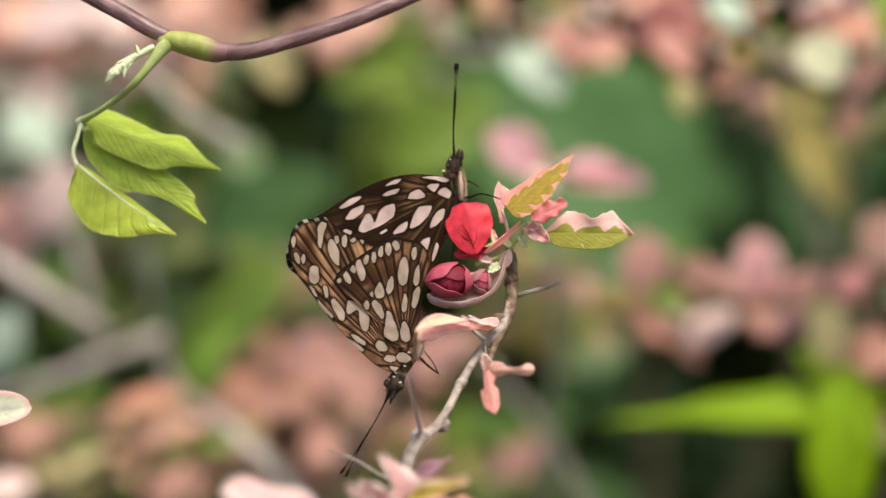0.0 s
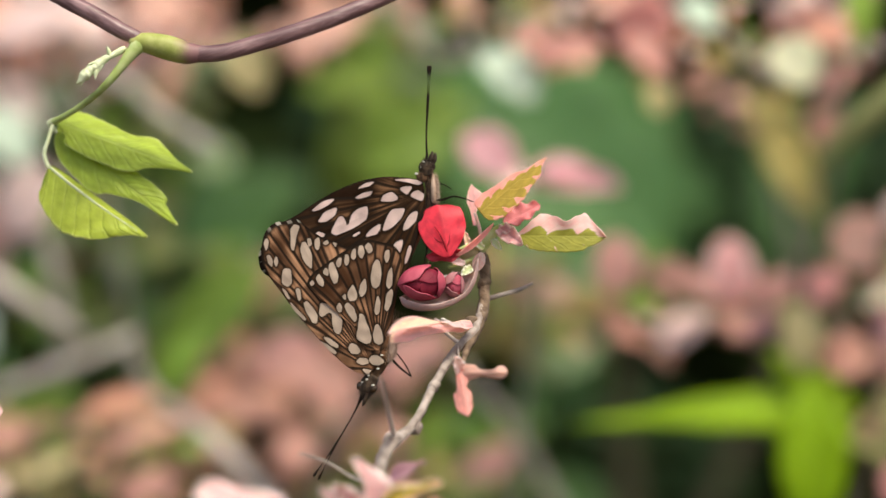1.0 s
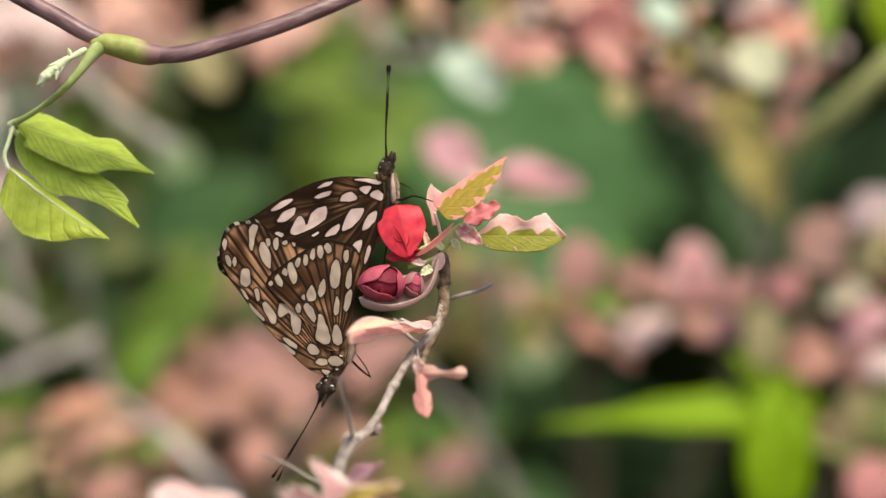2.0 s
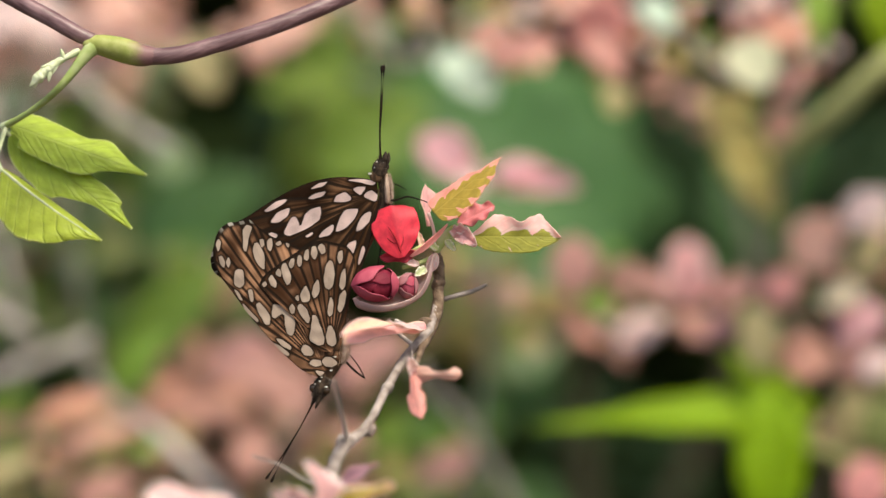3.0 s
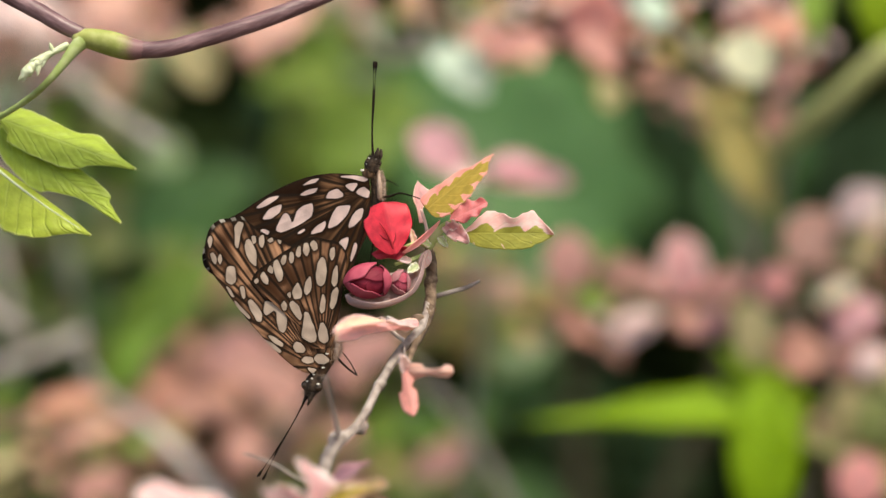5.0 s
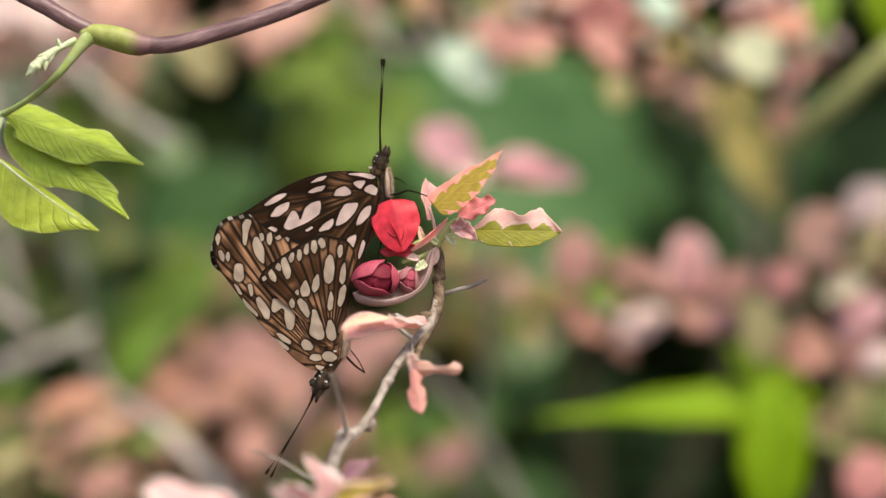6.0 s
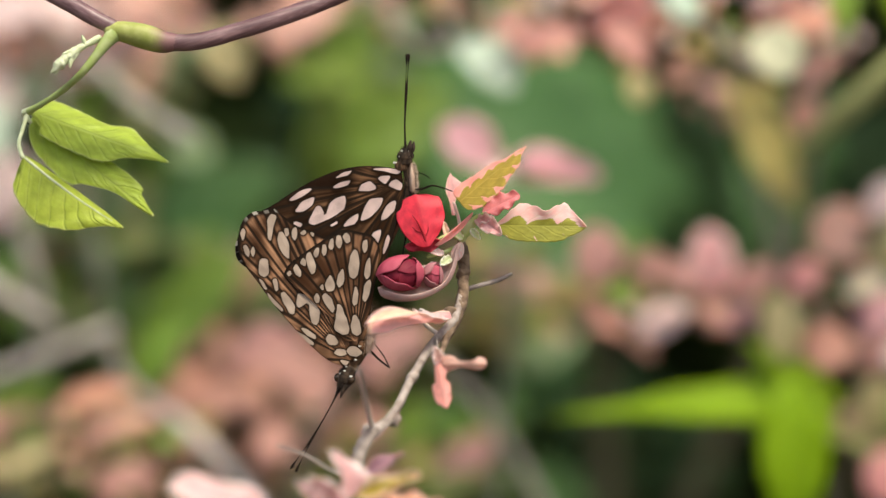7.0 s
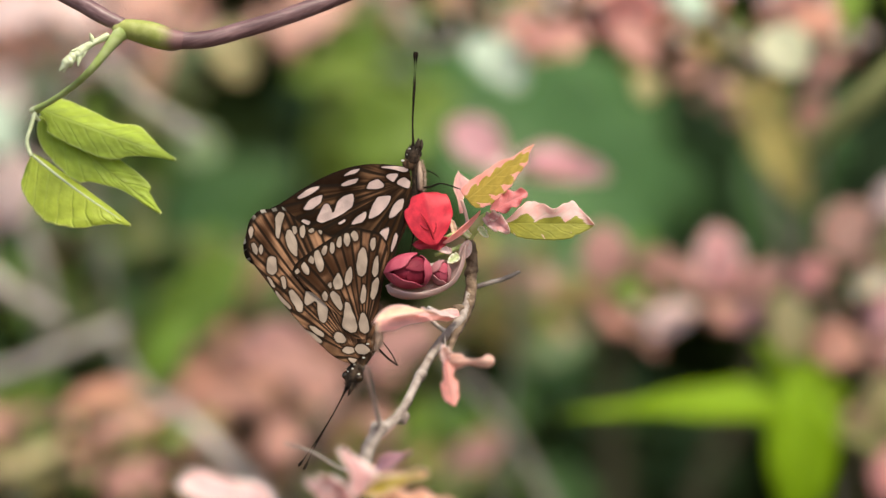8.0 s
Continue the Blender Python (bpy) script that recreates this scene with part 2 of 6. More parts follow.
L_DUSTY = leaf_material("dusty_pink_leaf", (0.62, 0.35, 0.325), veins=0.2, laterals=6)
L_BROWNPINK = leaf_material("brownish_pink_leaf", (0.47, 0.25, 0.215), veins=0.2, laterals=6)
L_MINT = leaf_material("white_green_leaf", (0.48, 0.57, 0.49), veins=0.2, laterals=6, thin=0.3)
L_PALEYEL = leaf_material("pale_yellow_leaf", (0.7, 0.73, 0.56), veins=0.2, laterals=6)
L_CREAMGREEN = leaf_material("cream_green_leaf", (0.7, 0.7, 0.52), veins=0.15, laterals=5)
L_BEIGE = leaf_material("beige_leaf", (0.56, 0.49, 0.27), veins=0.15, laterals=6)
L_STRAW = leaf_material("straw_leaf", (0.54, 0.46, 0.19), veins=0.15, laterals=6)
L_TAN = leaf_material("tan_leaf", (0.5, 0.4, 0.15), veins=0.2, laterals=6)
L_BRIGHT = leaf_material("bright_green_leaf", (0.245, 0.375, 0.008), veins=0.15, laterals=8, sheen=0.2)
L_MID = leaf_material("mid_green_leaf", (0.17, 0.28, 0.035), veins=0.25, laterals=8, thin=0.3)
L_MIDLIME = leaf_material("yellowish_green_leaf", (0.27, 0.37, 0.05), veins=0.2, laterals=8, thin=0.3)
L_DEEP = leaf_material("deep_green_leaf", (0.1, 0.215, 0.06), veins=0.2, laterals=8, thin=0.25)
L_MAUVEPALE = leaf_material("pale_rose_leaf", (0.76, 0.42, 0.44), (0.86, 0.6, 0.6), rim=0.25, ragged=0.4, veins=0.1, laterals=4, thin=0.4)
L_MAUVE = leaf_material("mauve_pink_leaf", (0.66, 0.39, 0.46), veins=0.1, laterals=6)
L_OLIVE = leaf_material("olive_leaf", (0.21, 0.23, 0.085), veins=0.2, laterals=6, spread=0.3)
L_GREYGREEN = leaf_material("grey_green_leaf", (0.25, 0.33, 0.18), veins=0.2, laterals=6, spread=0.25)
L_LIME = leaf_material("lime_leaf", (0.31, 0.43, 0.075), veins=0.2, laterals=6)
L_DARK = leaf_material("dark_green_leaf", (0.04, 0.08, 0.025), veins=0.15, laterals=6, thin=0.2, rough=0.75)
# hedge green darkened and nearly without sheen: shade painted into the leaf colour
L_HEDGE_SHADE = leaf_material("shaded_hedge_leaf", (0.03, 0.045, 0.008), veins=0.15, laterals=6, thin=0.1, rough=0.9, sheen=0.08)


# ---- building helpers ----
ORIGIN = {}


def mm(x, y, z):
    return Vector((x / 1000, y / 1000, EYE_Z + z / 1000))


def thing(name, origin, label, category, group="", kind=""):
    ob = new(name)
    ob.empty_display_size = 0.01
    ob.location = origin
    ORIGIN[ob.name] = Vector(origin)
    return tagged(ob, label, category, group, kind)


def root_origin(ob):
    while ob.parent is not None:
        ob = ob.parent
    return ORIGIN.get(ob.name, Vector((0, 0, 0)))


def part(name, verts, faces, mat, parent=None, uv=None, label="", smooth=True, pattern=None):
    """One mesh object from world-space points, under a thing or a part."""
    o = np.array(root_origin(parent)) if parent else np.zeros(3)
    me = bpy.data.meshes.new(name)
    v = np.asarray(verts, float) - o
    me.from_pydata(v.tolist(), [], faces)
    if smooth:
        me.polygons.foreach_set("use_smooth", [True] * len(me.polygons))
    if uv is not None:
        layer = me.uv_layers.new(name="UVMap")
        loops = np.zeros(len(me.loops), int)
        me.loops.foreach_get("vertex_index", loops)
        layer.data.foreach_set("uv", np.asarray(uv, float)[loops].ravel())
    if pattern is not None:
        ca = me.color_attributes.new("pattern", "FLOAT_COLOR", "POINT")
        ca.data.foreach_set("color", np.c_[pattern, np.ones(len(pattern))].ravel())
    me.materials.append(mat)
    ob = new(name, me)
    if parent:
        ob.parent = parent
    if label:
        ob["label"] = label
    return ob


def spline(points, n):
    """Smooth curve through the points, n samples; slopes follow the spacing."""
    p = np.asarray(points, float)
    h = np.maximum(np.linalg.norm(np.diff(p, axis=0), axis=1), 1e-9)
    d = np.diff(p, axis=0) / h[:, None]
    m = np.empty_like(p)
    m[0], m[-1] = d[0], d[-1]
    if len(p) > 2:
        m[1:-1] = (d[:-1] * h[1:, None] + d[1:] * h[:-1, None]) / (h[1:] + h[:-1])[:, None]
    t = np.linspace(0, len(p) - 1 - 1e-9, n)
    i = t.astype(int)
    f = (t - i)[:, None]
    k = h[i][:, None]
    return ((2 * f ** 3 - 3 * f ** 2 + 1) * p[i] + (f ** 3 - 2 * f ** 2 + f) * k * m[i]
            + (3 * f ** 2 - 2 * f ** 3) * p[i + 1] + (f ** 3 - f ** 2) * k * m[i + 1])


def tube_data(points, radii, n=24, seg=10, lump=0.0, seed=0):
    """A round stem through the points with a radius at each, closed at both ends."""
    c = spline(np.c_[np.asarray(points, float), np.asarray(radii, float)], n)
    rng = np.random.RandomState(seed)
    p, r = c[:, :3], np.maximum(c[:, 3], 1e-6)
    tan = np.gradient(p, axis=0)
    tan /= np.linalg.norm(tan, axis=1)[:, None] + 1e-12
    ref = np.array([0.13, -0.96, 0.25])
    verts, faces = [], []
    for i in range(n):
        s = np.cross(tan[i], ref)
        s /= np.linalg.norm(s) + 1e-12
        u = np.cross(s, tan[i])
        for k in range(seg):
            a = 2 * math.pi * k / seg
            rr = r[i] * (1 + lump * (rng.rand() - 0.5))
            verts.append(p[i] + rr * (math.cos(a) * s + math.sin(a) * u))
    for i in range(n - 1):
        for k in range(seg):
            a, b = i * seg + k, i * seg + (k + 1) % seg
            faces.append((a, b, b + seg, a + seg))
    verts += [p[0] - tan[0] * r[0] * 0.5, p[-1] + tan[-1] * r[-1] * 0.5]
    for k in range(seg):
        faces.append((len(verts) - 2, (k + 1) % seg, k))
        faces.append((len(verts) - 1, (n - 1) * seg + k, (n - 1) * seg + (k + 1) % seg))
    return verts, faces


def tube(name, pts_mm, radii_mm, mat, parent, n=24, seg=10, lump=0.0, label="", seed=0):
    v, f = tube_data([mm(*p) for p in pts_mm], [r / 1000 for r in radii_mm], n, seg, lump, seed)
    return part(name, v, f, mat, parent, label=label)


def leaf_grid(length, half, p=0.8, q=0.9, fold=(0.2, 0.2), bend=0.0, arc=0.0, wave=0.0, waves=3.0, quilt=0.0,
              twist=0.0, nu=9, nv=14, seed=0, tooth=0.0):
    """Leaf along +Y, side +X, upper face +Z. fold: lift of each half; bend: rise of the middle; arc: sideways bow."""
    rng = np.random.RandomState(seed)
    ph = rng.rand() * 6.28
    v = np.linspace(0, 1, nv)
    u = np.linspace(-1, 1, nu)
    U, V = np.meshgrid(u, v)
    w = np.sin(math.pi * np.clip(V, 1e-4, 1 - 1e-4) ** p) ** q * half
    w = w * (1 + tooth * np.sin(V * 47 + ph) * np.abs(U)) + 1e-6
    F = np.where(U < 0, fold[0], fold[1])
    x = U * w * np.cos(F) + arc * length * 4 * V * (1 - V)
    z = np.abs(U) * w * np.sin(F) + bend * length * 4 * V * (1 - V)
    z = z + wave * half * np.sin(V * 6.28 * waves + ph + (U > 0) * 2.1) * U * U
    z = z + quilt * half * np.cos((V * 7 - np.abs(U) * 1.6 + 0.25 * np.sin(V * 11 + U * 4 + ph)) * 6.28) * np.minimum(np.abs(U) * 3, 1)
    z = z + 2.5 * quilt * half * np.sin(V * 13 + ph) * np.sin(U * 5 + ph * 2)
    if twist:
        a = twist * V
        x, z = x * np.cos(a) - z * np.sin(a), x * np.sin(a) + z * np.cos(a)
    pts = np.stack([x, V * length, z], -1).reshape(-1, 3)
    uv = np.stack([U * 0.5 + 0.5, V], -1).reshape(-1, 2)
    faces = [(j * nu + i, j * nu + i + 1, (j + 1) * nu + i + 1, (j + 1) * nu + i) for j in range(nv - 1) for i in range(nu - 1)]
    return pts, faces, uv


def shell(pts, faces, uv, thick):
    """Gives a sheet its thickness: a second face and a closed rim."""
    m = len(pts)
    fa = np.array(faces)
    nrm = np.zeros_like(pts)
    fn = np.cross(pts[fa[:, 1]] - pts[fa[:, 0]], pts[fa[:, 3]] - pts[fa[:, 0]])
    for k in range(4):
        np.add.at(nrm, fa[:, k], fn)
    nrm /= np.linalg.norm(nrm, axis=1)[:, None] + 1e-15
    out = [tuple(f) for f in faces] + [tuple(int(i) + m for i in f[::-1]) for f in faces]
    count = {}
    for f in faces:
        for i in range(4):
            e = (f[i], f[(i + 1) % 4])
            count[e] = count.get(e, 0) + 1
    for a, b in list(count):
        if (b, a) not in count:
            out.append((b, a, a + m, b + m))
    return np.vstack([pts, pts - nrm * thick]), out, np.vstack([uv, uv])


def leaf_frame(base, tip, face, roll=0.0):
    """Matrix with +Y from base to tip and +Z as near to the way that the leaf faces as can be."""
    a = (tip - base).normalized()
    f = Vector(face)
    z = (f - a * f.dot(a)).normalized()
    x = a.cross(z)
    m = Matrix((x, a, z)).transposed().to_4x4()
    return Matrix.Translation(base) @ m @ Matrix.Rotation(radians(roll), 4, "Y")


def leaf(name, base, tip, half, mat, parent, face=(0, -1, 0.15), roll=0.0, label="", thick=0.18, nu=17, nv=30, midrib=0.0, rib_mat=None, **shape):
    """A near leaf from base to tip (millimetres), of its own mesh."""
    b, t = mm(*base), mm(*tip)
    pts, faces, uv = leaf_grid((t - b).length, half / 1000, nu=nu, nv=nv, **shape)
    pts, faces, uv = shell(pts, faces, uv, thick / 1000)
    m = np.array(leaf_frame(b, t, face, roll))
    ob = part(name, pts @ m[:3, :3].T + m[:3, 3], faces, mat, parent, uv, label)
    if midrib:
        v = np.linspace(0, 0.94, 9)
        ln = (t - b).length
        rib = np.stack([shape.get("arc", 0) * ln * 4 * v * (1 - v), v * ln, shape.get("bend", 0) * ln * 4 * v * (1 - v) + midrib * 0.0003], -1)
        vv, ff = tube_data(rib @ m[:3, :3].T + m[:3, 3], np.linspace(midrib, midrib * 0.25, 9) / 1000, 30, 7)
        part("midrib", vv, ff, rib_mat, ob)
    return ob


def widths(stations, v):
    """Smooth half-width along a leaf from a few (share of length, millimetres) stations."""
    a = np.array(stations, float)
    k = np.interp(v, a[:, 0], a[:, 1])
    c = spline(a, 40 * len(a))
    k2 = np.interp(v, np.maximum.accumulate(c[:, 0]), c[:, 1])
    return np.maximum(0.75 * k2 + 0.25 * k, 0.0)


def cut_leaf(name, base, tip, upper, lower, mat, parent, dish=(0.3, 0.3), bend=0.0, frill=0.0, frills=3.0, quilt=0.0, ribs=7, tooth=0.0, thick=0.18,
             sag=0.0, curl=0.0, tilt=0.0, nu=25, nv=54, label="", midrib=0.0, rib_mat=None, seed=0):
    """A leaf with unlike halves: upper and lower list the half-widths along it. dish: how far each half tilts away from the eye for each mm of width;
    bend: bulge of the middle towards the eye; sag: bow of the midrib across the leaf; curl: tip turned away; tilt: the whole face leans back to the sky; frill: waves in the rim of the upper half."""
    b, t = np.array(base, float), np.array(tip, float)
    d = t - b
    ln = math.hypot(d[0], d[2])
    ax = np.array((d[0], d[2])) / ln
    up = np.array((-ax[1], ax[0])) * (1 if ax[0] >= 0 else -1)
    rng = np.random.RandomState(seed)
    ph = rng.rand(3) * 6.28
    U, V = np.meshgrid(np.linspace(-1, 1, nu), np.linspace(0, 1, nv))
    W = np.where(U < 0, widths(upper, V), -widths(lower, V)) + 1e-4
    W = W * (1 + tooth * np.sin(V * 61 + ph[0]) * np.abs(U) ** 2)
    side = np.abs(U) * W + sag * ln * 4 * V * (1 - V)
    along = V * ln
    Y = b[1] + d[1] * V + np.abs(U) * np.abs(W) * np.where(U < 0, dish[0], dish[1])
    Y = Y - bend * ln * 4 * V * (1 - V) + curl * ln * np.clip(V - 0.6, 0, 1) ** 2 * 6
    Y = Y + frill * np.sin(V * 6.28 * frills + ph[1]) * np.clip(-U, 0, 1) ** 1.5 * np.minimum(V * 5, 1)
    Y = Y - quilt * np.abs(np.sin((V * ribs - np.abs(U) * 1.6) * math.pi)) ** 0.7 * np.minimum(np.abs(U) * 3, 1) * np.minimum((1 - np.abs(U)) * 4, 1)
    Y = Y + 0.5 * quilt * np.sin(V * 17 + ph[2]) * np.sin(U * 6 + ph[0])
    X = b[0] + along * ax[0] + side * up[0]
    Z = b[2] + along * ax[1] + side * up[1]
    Y = Y + tilt * (Z - (b[2] + t[2]) / 2)
    pts = np.stack([X, Y, Z + EYE_Z * 1000], -1).reshape(-1, 3) / 1000
    uv = np.stack([U * 0.5 + 0.5, V], -1).reshape(-1, 2)
    faces = [(j * nu + i, j * nu + i + 1, (j + 1) * nu + i + 1, (j + 1) * nu + i) for j in range(nv - 1) for i in range(nu - 1)]
    if ax[0] >= 0:
        faces = [f[::-1] for f in faces]
    p3, f3, u3 = shell(pts, faces, uv, thick / 1000)
    ob = part(name, p3, f3, mat, parent, u3, label)
    if midrib:
        m = nu // 2
        line = pts.reshape(nv, nu, 3)[: int(nv * 0.95): 5, m] - np.array((0, midrib * 0.0004, 0))
        vv, ff = tube_data(line, np.linspace(midrib, midrib * 0.3, len(line)) / 1000, 36, 8)
        part("midrib", vv, ff, rib_mat, ob)
    return ob


def boat(name, keel, back, front, mat, parent, label=""):
    """A leaf folded up along its keel like a boat: a high wall behind, a low one before it, both bellied."""
    nv, nu = 48, 31
    c = spline(keel, nv)
    v = np.linspace(0, 1, nv)
    hb, hf = widths(back, v), widths(front, v)
    tan = np.gradient(c, axis=0)
    pts, uv = [], []
    for i in range(nv):
        a = np.array((tan[i, 0], tan[i, 2])) / (np.hypot(tan[i, 0], tan[i, 2]) + 1e-9)
        up = np.array((a[1], -a[0]))
        for u in np.linspace(-1, 1, nu):
            h = hb[i] if u < 0 else hf[i]
            k = abs(u)
            rise = h * (1 - math.cos(k * 1.5)) * 1.05
            deep = (1.9 if u < 0 else -1.5) * min(h / 2.2, 1.3) * math.sin(k * 1.57)
            flare = 0.12 * math.sin(v[i] * 17) * k ** 3
            pts.append(mm(c[i, 0] + up[0] * rise, c[i, 1] + deep + flare, c[i, 2] + up[1] * rise + flare))
            uv.append((u * 0.5 + 0.5, v[i]))
    faces = [(j * nu + i, j * nu + i + 1, (j + 1) * nu + i + 1, (j + 1) * nu + i) for j in range(nv - 1) for i in range(nu - 1)]
    p3, f3, u3 = shell(np.array([tuple(q) for q in pts]), faces, np.array(uv), 0.00022)
    return part(name, p3, f3, mat, parent, u3, label)


# ---- ground and far hedge ----
def build_ground():
    rng = np.random.RandomState(5)
    n = 60
    g = np.sign(np.linspace(-1, 1, n)) * np.abs(np.linspace(-1, 1, n)) ** 3 * 400
    X, Y = np.meshgrid(g, g)
    Z = np.where(np.hypot(X, Y) < 6, (rng.rand(n, n) - 0.5) * 0.03, 0.0) - 0.01
    faces = [(j * n + i, j * n + i + 1, (j + 1) * n + i + 1, (j + 1) * n + i) for j in range(n - 1) for i in range(n - 1)]
    ob = part("ground", np.stack([X, Y, Z], -1).reshape(-1, 3), faces, SOIL)
    tagged(ob, "dark brown garden soil under the shrubs", "ground", kind="structure")


def build_hedge():
    """Shaded mass of leaves far behind, on its own woody stems; its unseen overhang is added for shade."""
    rng = np.random.RandomState(11)
    hedge = thing("hedge", (0, 1.5, 0), "dense dark green hedge with an added shading overhang out of view", "hedge", kind="stuff")
    for k in range(9):
        x = -1.6 + 0.4 * k + rng.rand() * 0.1
        # stem tops bend forward to carry the added overhang
        pts = [(x, 1.6, -0.02), (x + rng.rand() * 0.1, 1.55, 0.7), (x + 0.1 - rng.rand() * 0.2, 1.6, 1.5), (x + 0.2 - rng.rand() * 0.4, 1.35, 2.1), (x + 0.1 - rng.rand() * 0.2, 0.7, 2.15)]
        v, f = tube_data(pts, [0.02, 0.016, 0.011, 0.007, 0.003], 24, 7, 0.2, k)
        part("stem", v, f, SOIL, hedge)
    # dark backing sheet: closes gaps and stands in for the shaded depth
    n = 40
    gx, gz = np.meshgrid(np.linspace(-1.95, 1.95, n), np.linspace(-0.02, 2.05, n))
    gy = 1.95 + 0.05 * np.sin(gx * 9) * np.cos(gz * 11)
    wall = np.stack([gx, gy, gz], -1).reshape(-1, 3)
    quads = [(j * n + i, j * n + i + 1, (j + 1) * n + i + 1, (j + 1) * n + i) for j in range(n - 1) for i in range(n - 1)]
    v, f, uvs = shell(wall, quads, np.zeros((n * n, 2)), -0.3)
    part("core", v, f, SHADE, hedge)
    P, F, UV = [], [], []
    base, faces, uv = leaf_grid(1.0, 0.3, nu=3, nv=5, fold=(0.25, 0.25), bend=0.08)
    for k in range(21000):
        c = Vector((rng.uniform(-2, 2), 1.35 + abs(rng.normal(0, 0.25)), rng.uniform(0.02, 2.2)))
        if k > 15000:
            c = Vector((rng.uniform(-2.05, 2.05), rng.uniform(1.4, 2.45), 2.1 + rng.normal(0, 0.05))) if k % 2 else Vector((rng.uniform(-2.05, 2.05), 2.35 + abs(rng.normal(0, 0.08)), rng.uniform(0.02, 2.1)))
        elif k > 9000:
            # overhang out of view, added to keep the sun off the background
            h = rng.uniform(0, 1)
            c = Vector((rng.uniform(-1.8, 1.8), 1.5 - h * 1.15 + rng.normal(0, 0.08), 1.95 + 0.25 * math.sin(h * 3.1) + rng.normal(0, 0.07)))
        d = Vector((rng.normal(), rng.normal() - 0.4, rng.normal() - 0.5)).normalized()
        m = np.array(leaf_frame(c, c + d, (rng.normal() * 0.6, -1, 0.9), 0))
        s = rng.uniform(0.05, 0.1)
        P.append(base * s @ m[:3, :3].T + m[:3, 3])
        F += [tuple(i + k * len(base) for i in f) for f in faces]
        UV.append(uv)
    ob = part("foliage", np.vstack(P), F, L_HEDGE_SHADE, hedge, np.vstack(UV))
    ob["kind"] = "stuff"


# ---- background shrubs ----
LEAF_MESH = {}


def shared_leaf(mat, ratio, kind):
    """Unit leaf meshes, shared by all alike leaves of the background."""
    key = (mat.name, round(ratio, 2), kind)
    if key not in LEAF_MESH:
        shape = {"oval": dict(p=0.95, q=0.6, fold=(0.18, 0.22), bend=0.06, wave=0.1),
                 "ovate": dict(p=0.75, q=0.95, fold=(0.2, 0.3), bend=0.08, wave=0.12),
                 "flat": dict(p=0.8, q=0.85, fold=(0.05, 0.05), bend=0.03),
                 "lance": dict(p=0.5, q=1.5, fold=(0.12, 0.15), bend=0.03, wave=0.08),
                 "long": dict(p=0.85, q=1.1, fold=(0.3, 0.3), bend=0.08, wave=0.05)}[kind]
        pts, faces, uv = leaf_grid(1.0, ratio, nu=7, nv=11, seed=len(LEAF_MESH), **shape)
        pts, faces, uv = shell(pts, faces, uv, 0.012)
        me = bpy.data.meshes.new("leaf")
        me.from_pydata(pts.tolist(), [], faces)
        me.polygons.foreach_set("use_smooth", [True] * len(me.polygons))
        layer = me.uv_layers.new(name="UVMap")
        loops = np.zeros(len(me.loops), int)
        me.loops.foreach_get("vertex_index", loops)
        layer.data.foreach_set("uv", uv[loops].ravel())
        me.materials.append(mat)
        LEAF_MESH[key] = me
    return LEAF_MESH[key]


def shrub(name, foot, stems, leaves, bark, label, category="shrub", group=""):
    """A shrub: stems rise from its foot on the ground; each leaf hangs on a twig from the nearest stem.
    stems: lists of (x, y, z, radius) in mm; one that starts with None grows from another stem. leaves: (base, tip, ratio, material, kind, face)."""
    bush = thing(name, (foot[0] / 1000, foot[1] / 1000, 0), label, category, group)
    cloud = []
    on_branch = [st[0] is None for st in stems]
    stems = [st[1:] if st[0] is None else st for st in stems]
    for k, st in enumerate(stems):
        pts = [mm(*q[:3]) for q in st]
        rad = [q[3] / 1000 for q in st]
        if not on_branch[k]:
            low = Vector((foot[0] / 1000, foot[1] / 1000, -0.02))
            mid = (pts[0] * 0.45 + low * 0.55) + Vector((0.02, 0.03, 0))
            pts = [low, mid] + pts
            rad = [rad[0] * 1.2, rad[0] * 0.5] + rad
        v, f = tube_data(pts, rad, 40, 8, 0.12, k)
        part("stem", v, f, bark[k] if isinstance(bark, list) else bark, bush)
        cloud.append(spline([tuple(p) for p in pts], 120))
    cloud = np.vstack(cloud)
    o = ORIGIN[bush.name]
    left = [(mm(*q[0]), mm(*q[1]), *q[2:]) for q in leaves]
    reach = [min(((cloud - np.array(q[0])) ** 2).sum(1)) for q in left]
    while left:
        k = int(np.argmin(reach))
        b, t, ratio, mat, kind, face = left.pop(k)
        reach.pop(k)
        near = cloud[np.argmin(((cloud - np.array(b)) ** 2).sum(1))]
        gap = Vector(near) - b
        midp = b + gap * 0.5 + Vector((0, 0.08 * gap.length, -0.12 * gap.length))
        v, f = tube_data([b, midp, near], [0.0004, 0.0005, 0.0006], 7, 5)
        twig = part("twig", v, f, TWIG, bush)
        ob = new("leaf", shared_leaf(mat, ratio, kind))
        ob.parent = twig
        ob.matrix_local = Matrix.Translation(-o) @ leaf_frame(b, t, face) @ Matrix.Scale((t - b).length, 4)
        fresh = spline([tuple(b), tuple(midp), tuple(near)], 6)
        cloud = np.vstack([cloud, fresh])
        reach = [min(a, ((fresh - np.array(q[0])) ** 2).sum(1).min()) for a, q in zip(reach, left)]
    return bush


